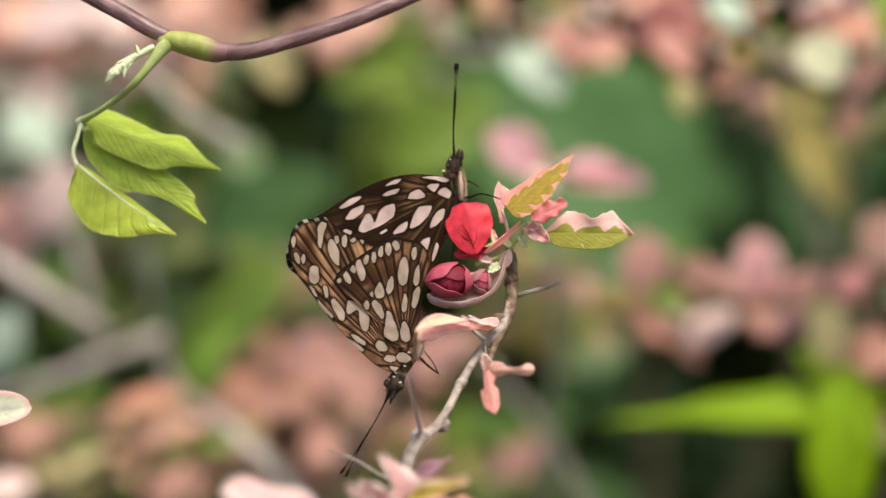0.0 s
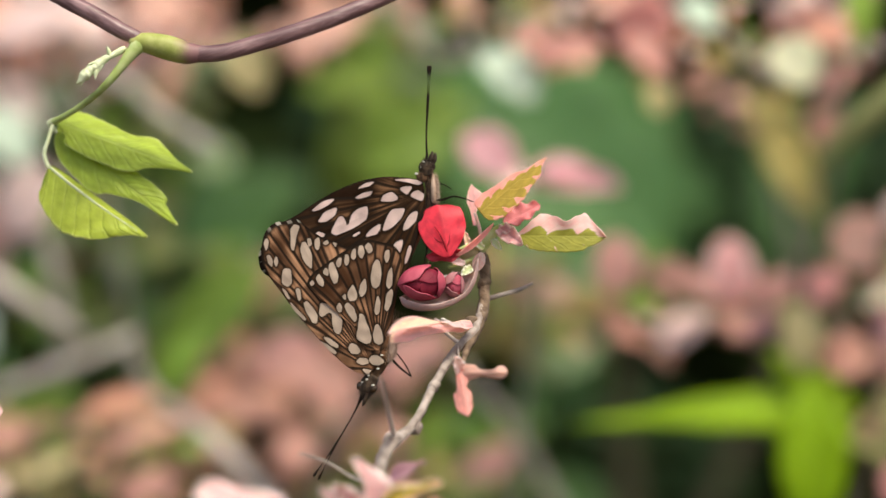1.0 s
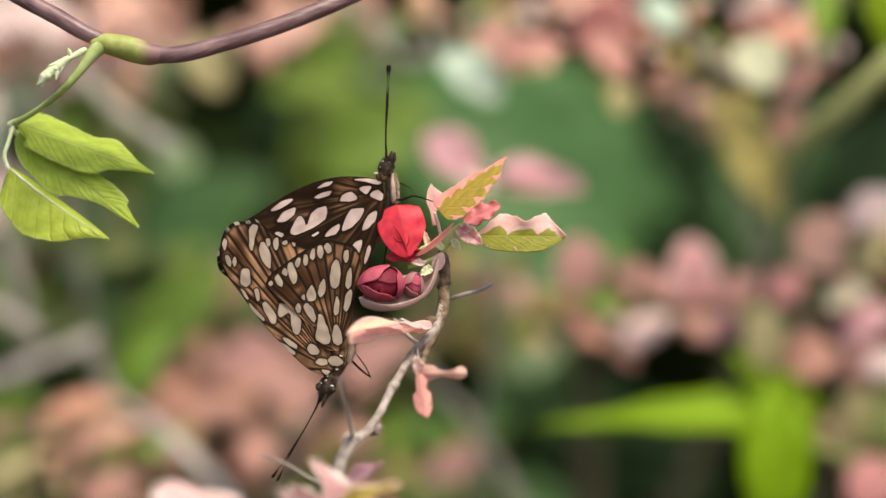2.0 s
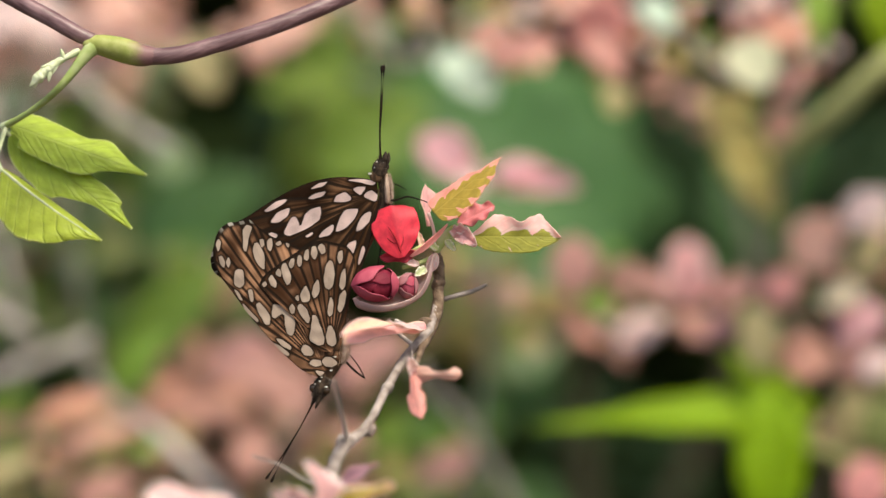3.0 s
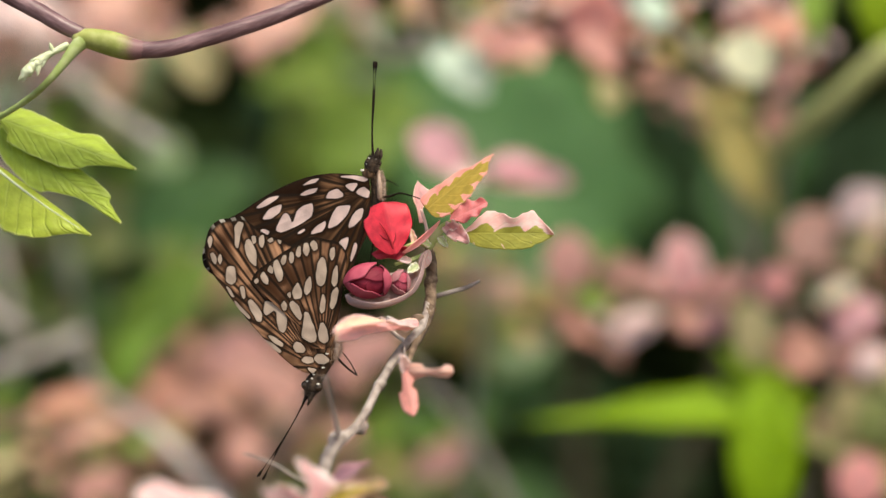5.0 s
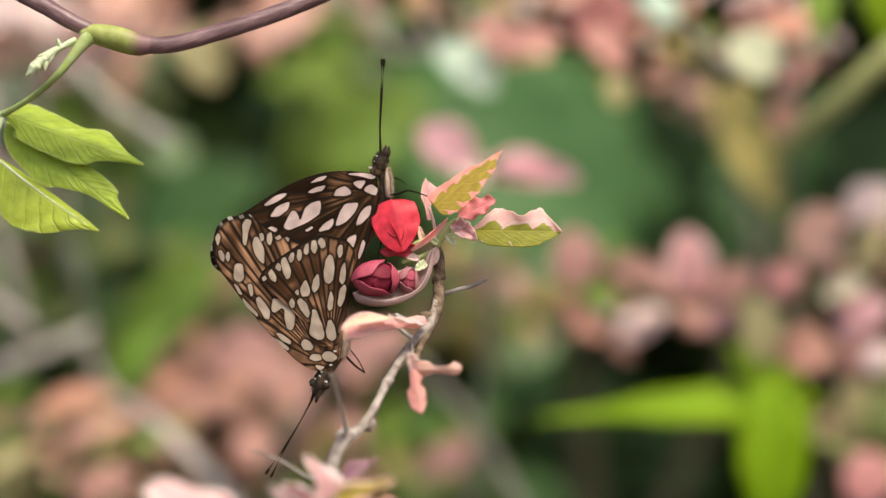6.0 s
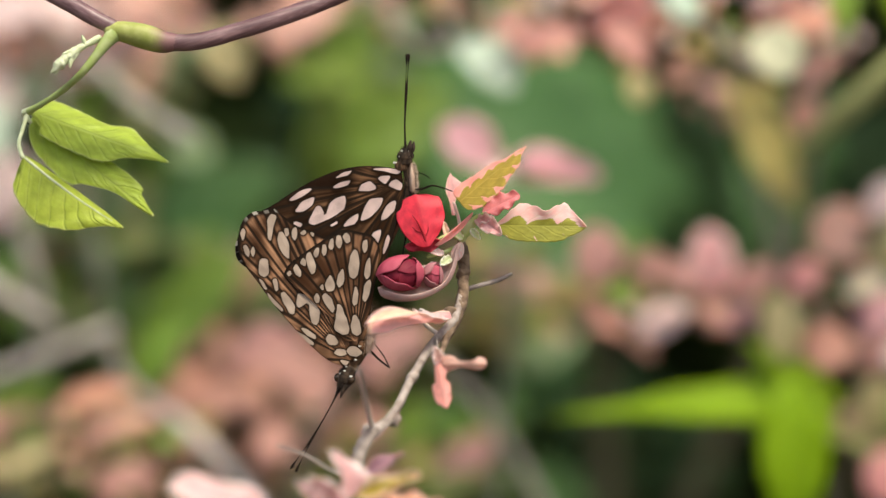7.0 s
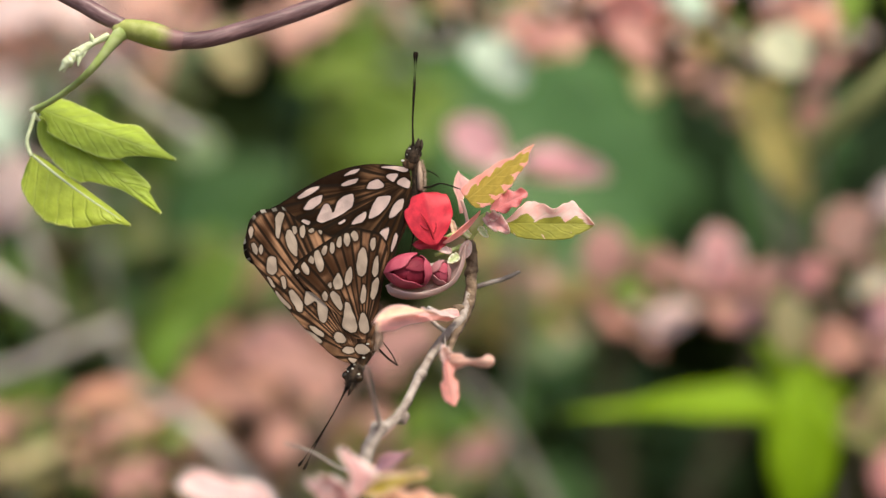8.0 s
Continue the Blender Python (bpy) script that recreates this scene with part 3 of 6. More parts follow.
def tuft(rng, centre, spread, count, size, mats, ratio=0.42, kind="oval"):
    """Loose leaves round a place."""
    out = []
    for k in range(count):
        b = tuple(c + rng.uniform(-s, s) for c, s in zip(centre, spread))
        a = rng.uniform(0, 6.28)
        s = size * rng.uniform(0.7, 1.25)
        t = (b[0] + s * math.cos(a), b[1] + rng.uniform(-0.4, 0.4) * s, b[2] + s * math.sin(a) * 0.8)
        out.append((b, t, ratio, mats[rng.randint(len(mats))], kind, (rng.uniform(-0.5, 0.5), -1, rng.uniform(0, 1.2))))
    return out


UP = (0, -0.7, 0.8)
FRONT = (0, -1, 0.25)


def build_background():
    rng = np.random.RandomState(21)
    # pink shrub to the right
    leaves = [
        ((58.0, 315, -12.4), (57.7, 315, 5.4), 0.4, L_DUSTY, "oval", FRONT),
        ((57.4, 325, -4.8), (62.9, 325, 2.6), 0.4, L_PEACH, "oval", UP),
        ((62.6, 355, -17.3), (43.8, 355, -14.2), 0.24, L_TAN, "oval", FRONT),
        ((60.4, 325, -12.7), (71.0, 325, -17.7), 0.33, L_MID, "oval", FRONT),
        ((53.5, 325, -16.8), (66.7, 325, -27.4), 0.36, L_CORAL, "oval", UP),
        ((85.7, 355, -10.9), (69.8, 355, -5.6), 0.38, L_BROWNPINK, "oval", UP),
        ((72.8, 345, -28.6), (87.5, 345, -19.3), 0.36, L_WHITEPINK, "oval", UP),
        ((71.9, 375, -27.8), (79.5, 375, -35.7), 0.3, L_BROWNPINK, "oval", UP),
        ((91.4, 315, -13.7), (89.8, 315, 4.7), 0.38, L_MAUVEPALE, "oval", FRONT),
        ((89.3, 325, -15.5), (99.7, 325, -6.1), 0.46, L_PINK, "oval", UP),
        ((89.2, 335, -13.5), (79.8, 335, -8.2), 0.46, L_DUSTY, "oval", UP),
        ((92.3, 345, -17.6), (98.4, 345, -26.2), 0.42, L_DUSTY, "oval", UP),
        ((101.2, 355, -27.7), (107.4, 355, -17.8), 0.36, L_MAUVE, "oval", UP),
        ((103.8, 345, -15.9), (112.9, 345, -6.9), 0.42, L_DUSTY, "oval", UP),
        ((109.5, 296, -33.6), (107.3, 296, -13.9), 0.3, L_BEIGE, "oval", FRONT),
        ((110.9, 345, -22.6), (117.3, 345, -15.9), 0.4, L_BEIGE, "oval", UP),
        ((114.0, 325, -13.9), (125.6, 325, -6.4), 0.42, L_PINK, "oval", UP),
        ((121.8, 345, -17.6), (124.4, 345, -6.6), 0.4, L_DUSTY, "oval", UP),
        ((119.8, 305, -3.9), (133.0, 305, 10.1), 0.44, L_PEACH, "oval", FRONT),
        ((128.0, 325, -4.0), (141.2, 325, -2.3), 0.3, L_BEIGE, "oval", UP),
        ((114.8, 296, -32.5), (128.0, 296, -26.4), 0.5, L_CORAL, "oval", FRONT),
        ((132.9, 295, 6.5), (145.6, 295, 16.9), 0.42, L_WHITEPINK, "oval", UP),
        ((132.2, 300, -6.2), (145.0, 300, 4.2), 0.4, L_BEIGE, "oval", UP),
        ((130.5, 325, -15.5), (143.2, 325, -10.6), 0.42, L_RIM, "oval", UP),
        ((134.6, 325, -25.4), (150.3, 325, -16.3), 0.38, L_MAUVE, "oval", UP),
        ((133.0, 315, -36.5), (146.0, 315, -27.2), 0.38, L_BROWNPINK, "oval", UP),
        ((136.7, 285, -35.2), (143.8, 285, -27.3), 0.42, L_WHITEPINK, "oval", UP),
        ((139.5, 355, -61.4), (148.1, 355, -40.9), 0.3, L_BEIGE, "oval", FRONT),
        ((147.2, 345, -59.0), (154.8, 345, -42.1), 0.3, L_OLIVE, "oval", FRONT),
        ((135.2, 290, -73.3), (139.7, 290, -56.7), 0.42, L_PINK, "oval", FRONT),
        ((35.2, 500, -12.8), (43.2, 500, 2.2), 0.4, L_GREYGREEN, "oval", UP),
        ((51.9, 600, -48.2), (71.7, 600, -35.0), 0.4, L_GREYGREEN, "oval", UP),
    ]
    leaves += tuft(rng, (89.6, 385, -18.4), (30, 20, 8), 26, 6.5, [L_DUSTY, L_PINK, L_BROWNPINK, L_PEACH, L_MID, L_OLIVE])[:14]
    leaves += tuft(rng, (70.1, 385, -21.1), (28, 20, 9), 16, 6, [L_WHITEPINK, L_PEACH, L_DUSTY, L_TAN, L_CORAL, L_MID, L_OLIVE])[:9]
    leaves += tuft(rng, (52.4, 385, -18.4), (18, 20, 6), 10, 6, [L_PEACH, L_DUSTY, L_TAN, L_OLIVE])[:7]
    leaves += tuft(rng, (153.3, 375, -51.4), (14, 20, 14), 20, 8, [L_TAN, L_BEIGE, L_OLIVE, L_MID, L_PEACH])
    leaves += tuft(rng, (112.6, 385, -14.0), (16, 20, 6), 14, 6.5, [L_BROWNPINK, L_DUSTY, L_PINK, L_TAN])[:6]
    leaves += tuft(rng, (149.8, 375, -20.8), (16, 20, 16), 16, 7, [L_WHITEPINK, L_PINK, L_DUSTY, L_CORAL, L_MID])[:14]
    leaves += tuft(rng, (148.1, 365, 5.4), (13, 20, 8), 22, 6.5, [L_PINK, L_WHITEPINK, L_PEACH, L_PALEYEL])[:12]
    leaves += tuft(rng, (35.9, 520, -22.24), (22, 20, 16), 34, 12, [L_OLIVE, L_GREYGREEN, L_TAN, L_DUSTY])
    leaves += tuft(rng, (137.4, 385, -21.1), (10, 20, 12), 12, 5.5, [L_DUSTY, L_BROWNPINK, L_OLIVE, L_MID])[:8]
    leaves += tuft(rng, (54.46, 420, -12.7), (30, 20, 10), 28, 10, [L_TAN, L_DUSTY, L_OLIVE, L_GREYGREEN, L_GREYGREEN, L_MID])
    shrub("snow_bush", (90, 420), [
        [(*(126.02, 380, -45.58), 2.2), (*(121.1, 370, -20.71), 1.6), (*(111.11, 360, -4.99), 0.9)],
        [(*(118.08, 400, -35.82), 1.8), (*(90.82, 380, -20.94), 1.2), (*(58.46, 370, -18.1), 0.7)],
        [(*(143.62, 380, -45.58), 1.8), (*(145.46, 370, -17.23), 1.2), (*(148.95, 360, 1.89), 0.7)],
    ], leaves, TWIG, "snow bush with dusty pink and coral leaves on thin stems", group="pink shrubs behind the butterflies")
    # pink shrub above
    leaves = [
        ((31.36, 280, 51.95), (53.98, 280, 56.63), 0.26, L_CORALPINK, "ovate", UP),
        ((61.66, 320, 55.92), (69.82, 310, 74.68), 0.4, L_PINK, "oval", FRONT),
        ((71.36, 300, 49.76), (58.56, 300, 60.96), 0.4, L_CORALPINK, "oval", UP),
        ((66.6, 280, 47), (67.4, 280, 37.5), 0.46, L_BEIGE, "oval", FRONT),
        ((96.1, 260, 56.0), (107.2, 258, 44.6), 0.5, L_CREAMGREEN, "oval", (0, -0.9, 0.4)),
        ((74.56, 300, 70.56), (85.76, 300, 62.56), 0.5, L_MINT, "oval", UP),
        ((115.54, 330, 68.23), (123.98, 320, 59.2), 0.5, L_CORAL, "oval", UP),
        ((117.2, 330, 44.99), (127.16, 330, 54.95), 0.3, L_DUSTY, "oval", FRONT),
        ((116.93, 340, 64.01), (111.89, 340, 77.45), 0.4, L_PINK, "oval", FRONT),
        ((50.8, 330, 69.89), (65.74, 330, 76.53), 0.45, L_PEACH, "oval", UP),
        ((91.12, 350, 54.57), (80.92, 350, 46.07), 0.4, L_BROWNPINK, "oval", UP),
        ((18.43, 330, 57.44), (35.86, 330, 44.16), 0.44, L_MINT, "oval", UP),
        ((124.26, 380, 10.74), (102.26, 380, 51.22), 0.17, L_STRAW, "long", FRONT),
        ((126.02, 380, 7.22), (110.19, 390, 46.62), 0.1, L_STRAW, "long", FRONT),
        ((121.72, 350, 44.37), (123.42, 350, 29.07), 0.35, L_BROWNPINK, "oval", UP),
    ]
    leaves += tuft(rng, (64.85, 340, 67.37), (32, 30, 11), 46, 6.5, [L_CORAL, L_PEACH, L_PINK, L_WHITEPINK, L_CORAL, L_MID])
    leaves += tuft(rng, (125.12, 350, 68.17), (16, 20, 11), 30, 7, [L_CORAL, L_PEACH, L_PINK, L_WHITEPINK, L_PALEYEL, L_WHITEPINK])
    leaves += tuft(rng, (31.68, 400, 73.98), (24, 20, 7), 14, 10, [L_PEACH, L_GREYGREEN, L_DUSTY, L_TAN])
    leaves += tuft(rng, (94.94, 420, 53.54), (22, 20, 10), 14, 9, [L_OLIVE, L_TAN, L_DUSTY])
    shrub("snow_bush", (220, 980), [
        [(*(180.96, 800, -46.54), 2.4), (*(136, 520, 2.3), 2.6), (*(119, 470, 46.8), 2.2), (*(89.54, 320, 62.48), 1.6), (*(68.22, 320, 82.16), 1.0)],
        [(*(194.3, 820, -47.26), 2.0), (*(129.9, 420, 7.54), 1.8), (*(128.31, 360, 44.89), 1.4), (*(120.29, 340, 80.81), 1.0)],
        [None, (*(89.54, 320, 62.48), 1.4), (*(58.46, 370, 80.21), 1.2), (*(29.57, 340, 64.01), 0.9)],
    ], leaves, FAR_BARK, "snow bush with coral, peach and cream leaves", group="pink shrubs behind the butterflies")
    # pink shrub at the upper left
    leaves = [
        ((-39.39, 360, 59.51), (-16.17, 360, 70.69), 0.4, L_PEACH, "oval", UP),
        ((-32.38, 380, 56), (-39.42, 380, 70.58), 0.3, L_BROWNPINK, "oval", FRONT),
        ((-57.02, 380, 67.06), (-47.87, 380, 48.58), 0.36, L_BEIGE, "oval", FRONT),
        ((-22.32, 400, 68.58), (-2.52, 400, 75.78), 0.3, L_OLIVE, "oval", UP),
        ((-138.74, 420, 68.26), (-112.98, 420, 75.62), 0.45, L_WHITEPINK, "oval", UP),
        ((-125.36, 430, 63.43), (-145.82, 430, 80.17), 0.45, L_PEACH, "oval", UP),
        ((-99.32, 430, 70.87), (-117.92, 430, 80.17), 0.45, L_WHITEPINK, "oval", UP),
        ((-73.28, 430, 76.45), (-93.74, 430, 82.03), 0.45, L_PEACH, "oval", UP),
        ((-137.52, 400, 45.18), (-123.12, 400, 27.18), 0.4, L_MINT, "oval", UP),
        ((-122.18, 420, 29.62), (-131.38, 420, 3.86), 0.35, L_WHITEPINK, "oval", FRONT),
        ((-146.1, 420, 18.58), (-136.9, 420, 0.18), 0.4, L_DUSTY, "oval", FRONT),
    ]
    leaves += tuft(rng, (-120.46, 450, 76.19), (42, 20, 16), 46, 14, [L_WHITEPINK, L_PEACH, L_WHITEPINK])
    leaves += tuft(rng, (-42.56, 450, 82), (50, 20, 9), 30, 11, [L_PEACH, L_CORAL, L_DUSTY])
    leaves += tuft(rng, (-104.73, 560, 38.37), (26, 25, 40), 46, 15, [L_OLIVE, L_GREYGREEN, L_OLIVE, L_MID])
    leaves += tuft(rng, (-155.61, 560, 34.13), (20, 25, 40), 34, 17, [L_WHITEPINK, L_MINT, L_GREYGREEN, L_DUSTY])
    shrub("snow_bush", (-110, 560), [
        [(*(-93.9, 470, -50.25), 1.3), (*(-100.39, 440, 3.95), 1.2), (*(-112.34, 430, 54.13), 1.3), (*(-129.08, 430, 89.47), 1.5)],
        [(*(-125.57, 460, -53.57), 2.6), (*(-116.06, 430, -18.41), 2.4), (*(-128.15, 430, 20.65), 2.0), (*(-138.38, 430, 59.71), 1.4)],
        [None, (*(-111.14, 420, 70.1), 1.6), (*(-92.22, 380, 54.74), 1.9), (*(-76.37, 360, 40.59), 2.3), (*(-61, 350, 31), 2.0)],
        [None, (*(-129.08, 430, 89.47), 1.5), (*(-80.72, 430, 98.77), 1.5), (*(-26.78, 430, 93.19), 1.3), (*(-2.52, 400, 72.18), 1.6), (*(8.28, 400, 61.38), 1.5), (*(18.18, 400, 63.18), 1.6), (*(13.68, 400, 75.78), 1.4)],
    ], leaves, FAR_BARK, "snow bush with pale pink and peach leaves and grey stems", group="pink shrubs behind the butterflies")
    # lower left, coral leaves among grey stems
    leaves = [
        ((-16.17, 360, -44.5), (-45.41, 360, -36.5), 0.28, L_BROWNPINK, "oval", UP),
        ((-63.01, 390, -49.66), (-39.42, 380, -52.62), 0.3, L_BROWNPINK, "oval", UP),
        ((-28.54, 370, -31.15), (-49.42, 370, -34.63), 0.4, L_DUSTY, "oval", FRONT),
        ((-11.26, 380, -38.54), (11.62, 380, -27.98), 0.35, L_DUSTY, "oval", UP),
        ((-104.54, 380, -51.74), (-79.9, 380, -45.58), 0.2, L_CORAL, "oval", UP),
        ((-97.5, 380, -61.42), (-72.86, 380, -53.5), 0.18, L_PEACH, "oval", UP),
        ((-137.98, 380, -61.42), (-118.62, 380, -56.14), 0.4, L_BROWNPINK, "oval", UP),
        ((-121.09, 360, -70.35), (-100.45, 360, -61.75), 0.2, L_BEIGE, "oval", UP),
        ((-91.85, 360, -75.51), (-71.21, 360, -70.35), 0.35, L_BROWNPINK, "oval", UP),
        ((-140.08, 350, -74.63), (-123.08, 350, -71.23), 0.35, L_WHITEPINK, "oval", UP),
        ((-83.54, 420, -36.62), (-46.74, 420, -3.5), 0.22, L_MID, "long", FRONT),
        ((-83.52, 400, -46.62), (-65.52, 400, -23.22), 0.24, L_MID, "long", FRONT),
        ((-135.06, 420, -55.02), (-109.3, 420, -45.82), 0.24, L_MID, "oval", UP),
        ((-149.78, 420, -43.98), (-138.74, 420, -18.22), 0.35, L_MINT, "oval", UP),
        ((13.68, 400, -79.02), (31.68, 400, -61.02), 0.3, L_DUSTY, "oval", UP),
        ((9.86, 380, -80.78), (25.7, 380, -71.98), 0.3, L_OLIVE, "oval", UP),
    ]
    leaves += tuft(rng, (-105.12, 400, -66.42), (46, 30, 15), 100, 7, [L_BROWNPINK, L_PEACH, L_TAN, L_OLIVE, L_MID, L_CORAL, L_BEIGE])
    leaves += tuft(rng, (-41.09, 460, -47.81), (32, 25, 16), 40, 13, [L_BROWNPINK, L_DUSTY, L_CORAL])
    leaves += tuft(rng, (-137.54, 620, -33.38), (44, 25, 34), 40, 18, [L_OLIVE, L_MID, L_MID, L_DEEP, L_GREYGREEN])
    leaves += tuft(rng, (-41.22, 620, -26.66), (36, 25, 18), 16, 24, [L_OLIVE, L_GREYGREEN, L_BROWNPINK])
    leaves += tuft(rng, (-81.54, 620, -24.42), (22, 20, 24), 16, 17, [L_OLIVE, L_MID, L_GREYGREEN])
    leaves += tuft(rng, (-28.8, 500, -75.8), (32, 20, 15), 34, 12, [L_OLIVE, L_BROWNPINK, L_TAN, L_MID])
    leaves += tuft(rng, (21.5, 620, -80.42), (32, 25, 24), 30, 15, [L_OLIVE, L_GREYGREEN, L_MID, L_DEEP, L_OLIVE])
    shrub("snow_bush", (-60, 400), [
        [(*(-42.94, 380, -80.78), 2.6), (*(-64.06, 380, -57.9), 2.3), (*(-80, 385, -45.5), 1.0), (*(-92, 400, -30), 0.6)],
        [(*(-151.62, 420, -51.34), 2.4), (*(-122.18, 420, -40.3), 2.2), (*(-90.9, 420, -27.42), 1.8)],
        [(*(-146.52, 400, -1.62), 3.0), (*(-126.72, 400, -14.22), 2.8), (*(-108.11, 410, -27.12), 2.2)],
        [(*(-33.86, 420, -84.46), 2.0), (*(-25.92, 400, -57.42), 1.6), (*(-11.39, 390, -38.98), 1.0)],
        [(*(47.1, 420, -84.46), 2.2), (*(32.38, 420, -58.7), 1.8), (*(13.98, 420, -36.62), 1.2)],
    ], leaves, [PALE_BARK, PALE_BARK, PALE_BARK, FAR_BARK, FAR_BARK], "snow bush with coral leaves among grey bare stems", group="pink shrubs behind the butterflies")
    # pink sprig close behind
    leaves = [
        ((28.69, 315, 22.98), (13.2, 315, 33.58), 0.38, L_MAUVE, "oval", FRONT),
        ((32.76, 315, 18.09), (21.35, 315, 24.61), 0.4, L_WHITEPINK, "oval", UP),
        ((35.21, 315, 19.72), (59.66, 315, 18.91), 0.26, L_MAUVE, "oval", UP),
        ((33.58, 315, 22.98), (51.51, 315, 22.98), 0.28, L_MAUVE, "oval", UP),
    ]
    shrub("snow_bush", (30, 330), [
        [(*(30.27, 360, -78.95), 0.8), (*(33.77, 340, -19.99), 0.6), (*(32.8, 316, 19.75), 0.4)],
    ], leaves, FAR_BARK, "thin snow bush shoot with soft pink leaves", group="pink shrubs behind the butterflies")
    # broad green leaves in the middle distance
    leaves = [
        ((109.44, 700, -4.56), (1.46, 720, 75.88), 0.36, L_DEEP, "oval", (0.1, -1, 0.4)),
        ((40.5, 720, -19.28), (102.31, 760, 80.89), 0.36, L_DEEP, "oval", (-0.2, -1, 0.5)),
        ((-19.82, 680, 4.96), (-16.01, 660, 81.43), 0.22, L_LIME, "ovate", (-0.2, -1, 0.7)),
        ((-39.03, 690, 33.56), (3.78, 680, 63.96), 0.34, L_LIME, "ovate", (0.1, -0.8, 0.8)),
        ((-104, 760, -6), (-46, 760, 34), 0.36, L_DEEP, "ovate", (0.1, -0.9, 0.6)),
        ((-40, 690, 22), (24, 700, 66), 0.27, L_MIDLIME, "ovate", (0.0, -1, 0.3)),
        ((-24, 560, 33), (18, 560, 47), 0.42, L_MID, "ovate", (0, -1, 0.25)),
        ((-34, 710, 60), (18, 705, 30), 0.3, L_MIDLIME, "ovate", (0.1, -1, 0.35)),
        ((54.43, 760, -72.83), (84.67, 760, -29.99), 0.36, L_DEEP, "ovate", (0.1, -1, 0.5)),
        ((128, 900, -40), (160, 900, 62), 0.3, L_DEEP, "ovate", (0.1, -1, 0.3)),
        ((183.3, 780, -9.98), (152.58, 780, 46.34), 0.34, L_DEEP, "ovate", (0.1, -1, 0.2)),
    ]
    leaves += tuft(rng, (54.24, 700, -21.36), (40, 25, 16), 24, 20, [L_OLIVE, L_OLIVE, L_DEEP, L_TAN], 0.4, "ovate")
    leaves += tuft(rng, (-13.69, 660, 65.19), (18, 30, 30), 26, 18, [L_LIME, L_MID, L_LIME, L_GREYGREEN], 0.4, "ovate")
    leaves += tuft(rng, (173.18, 820, 37.22), (30, 25, 40), 9, 30, [L_DEEP], 0.4, "ovate")
    # darkened leaves stand in for a deeply shaded gap
    leaves += tuft(rng, (-81.64, 800, 5.46), (40, 25, 30), 12, 34, [L_DARK, L_HEDGE_SHADE], 0.4, "ovate")
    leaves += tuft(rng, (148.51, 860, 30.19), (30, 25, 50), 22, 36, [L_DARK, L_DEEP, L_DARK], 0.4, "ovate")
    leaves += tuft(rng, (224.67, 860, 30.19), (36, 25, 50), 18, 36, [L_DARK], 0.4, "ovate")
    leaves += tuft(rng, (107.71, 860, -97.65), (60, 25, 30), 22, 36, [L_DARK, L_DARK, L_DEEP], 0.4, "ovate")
    # shade-coloured leaves again, further back, to keep that gap dark
    leaves += tuft(rng, (-72.86, 880, 30.64), (50, 25, 30), 18, 36, [L_HEDGE_SHADE, L_DARK], 0.4, "ovate")
    shrub("broadleaf_shrub", (60, 760), [
        [(*(93.7, 780, -91.9), 6), (*(84.67, 760, -14.87), 4.5), (*(54.43, 760, 35.53), 3)],
        [(*(-21.67, 790, -92.62), 5), (*(-36.58, 770, -14.99), 4), (*(-41.66, 770, 35.81), 2.5)],
        [(*(133.13, 790, -118.42), 5), (*(171.83, 790, -30.7), 4), (*(179.57, 790, 15.74), 2.5)],
    ], leaves, TWIG, "shrub with broad deep green leaves", "shrub")
    # bright green lobed leaves
    leaves = [
        ((121.0, 300, -45.0), (42.6, 300, -49.4), 0.1, L_BRIGHT, "lance", (0, -0.75, 0.75)),
        ((122.7, 306, -57.9), (99.6, 306, -27.6), 0.27, L_BRIGHT, "ovate", (0.1, -0.75, 0.75)),
        ((112.1, 294, -35.6), (111.2, 294, -86.4), 0.2, L_BRIGHT, "ovate", (-0.1, -0.75, 0.75)),
        ((98.2, 304, -48.4), (128.0, 304, -43.6), 0.36, L_BRIGHT, "ovate", (0, -0.75, 0.8)),
        ((117.95, 260, 76.15), (120.99, 260, 53.35), 0.2, L_LIME, "long", FRONT),
        ((139.78, 280, 78.16), (142.9, 280, 51.64), 0.28, L_BRIGHT, "ovate", FRONT),
        ((138.67, 310, 76.3), (151.63, 310, 61.72), 0.3, L_LIME, "ovate", FRONT),
    ]
    shrub("creeper", (200, 330), [
        [(*(158.0, 312, -74.0), 2.4), (*(133.0, 316, -58.5), 1.6), (*(113.0, 312, -49.0), 1.2)],
        [(*(167.33, 340, -43.51), 2.6), (*(163.34, 320, 39.52), 2.4), (*(139.6, 262, 51.97), 3.4), (*(125.34, 268, 38.55), 3.4), (*(111.7, 280, 25.9), 2.8)],
        [(*(170.69, 340, -9.91), 2.2), (*(156.16, 300, 60.96), 1.6), (*(135.25, 290, 80.74), 1.0)],
    ], leaves, OLIVE_STEM, "climbing plant with bright green lobed leaves", "creeper")


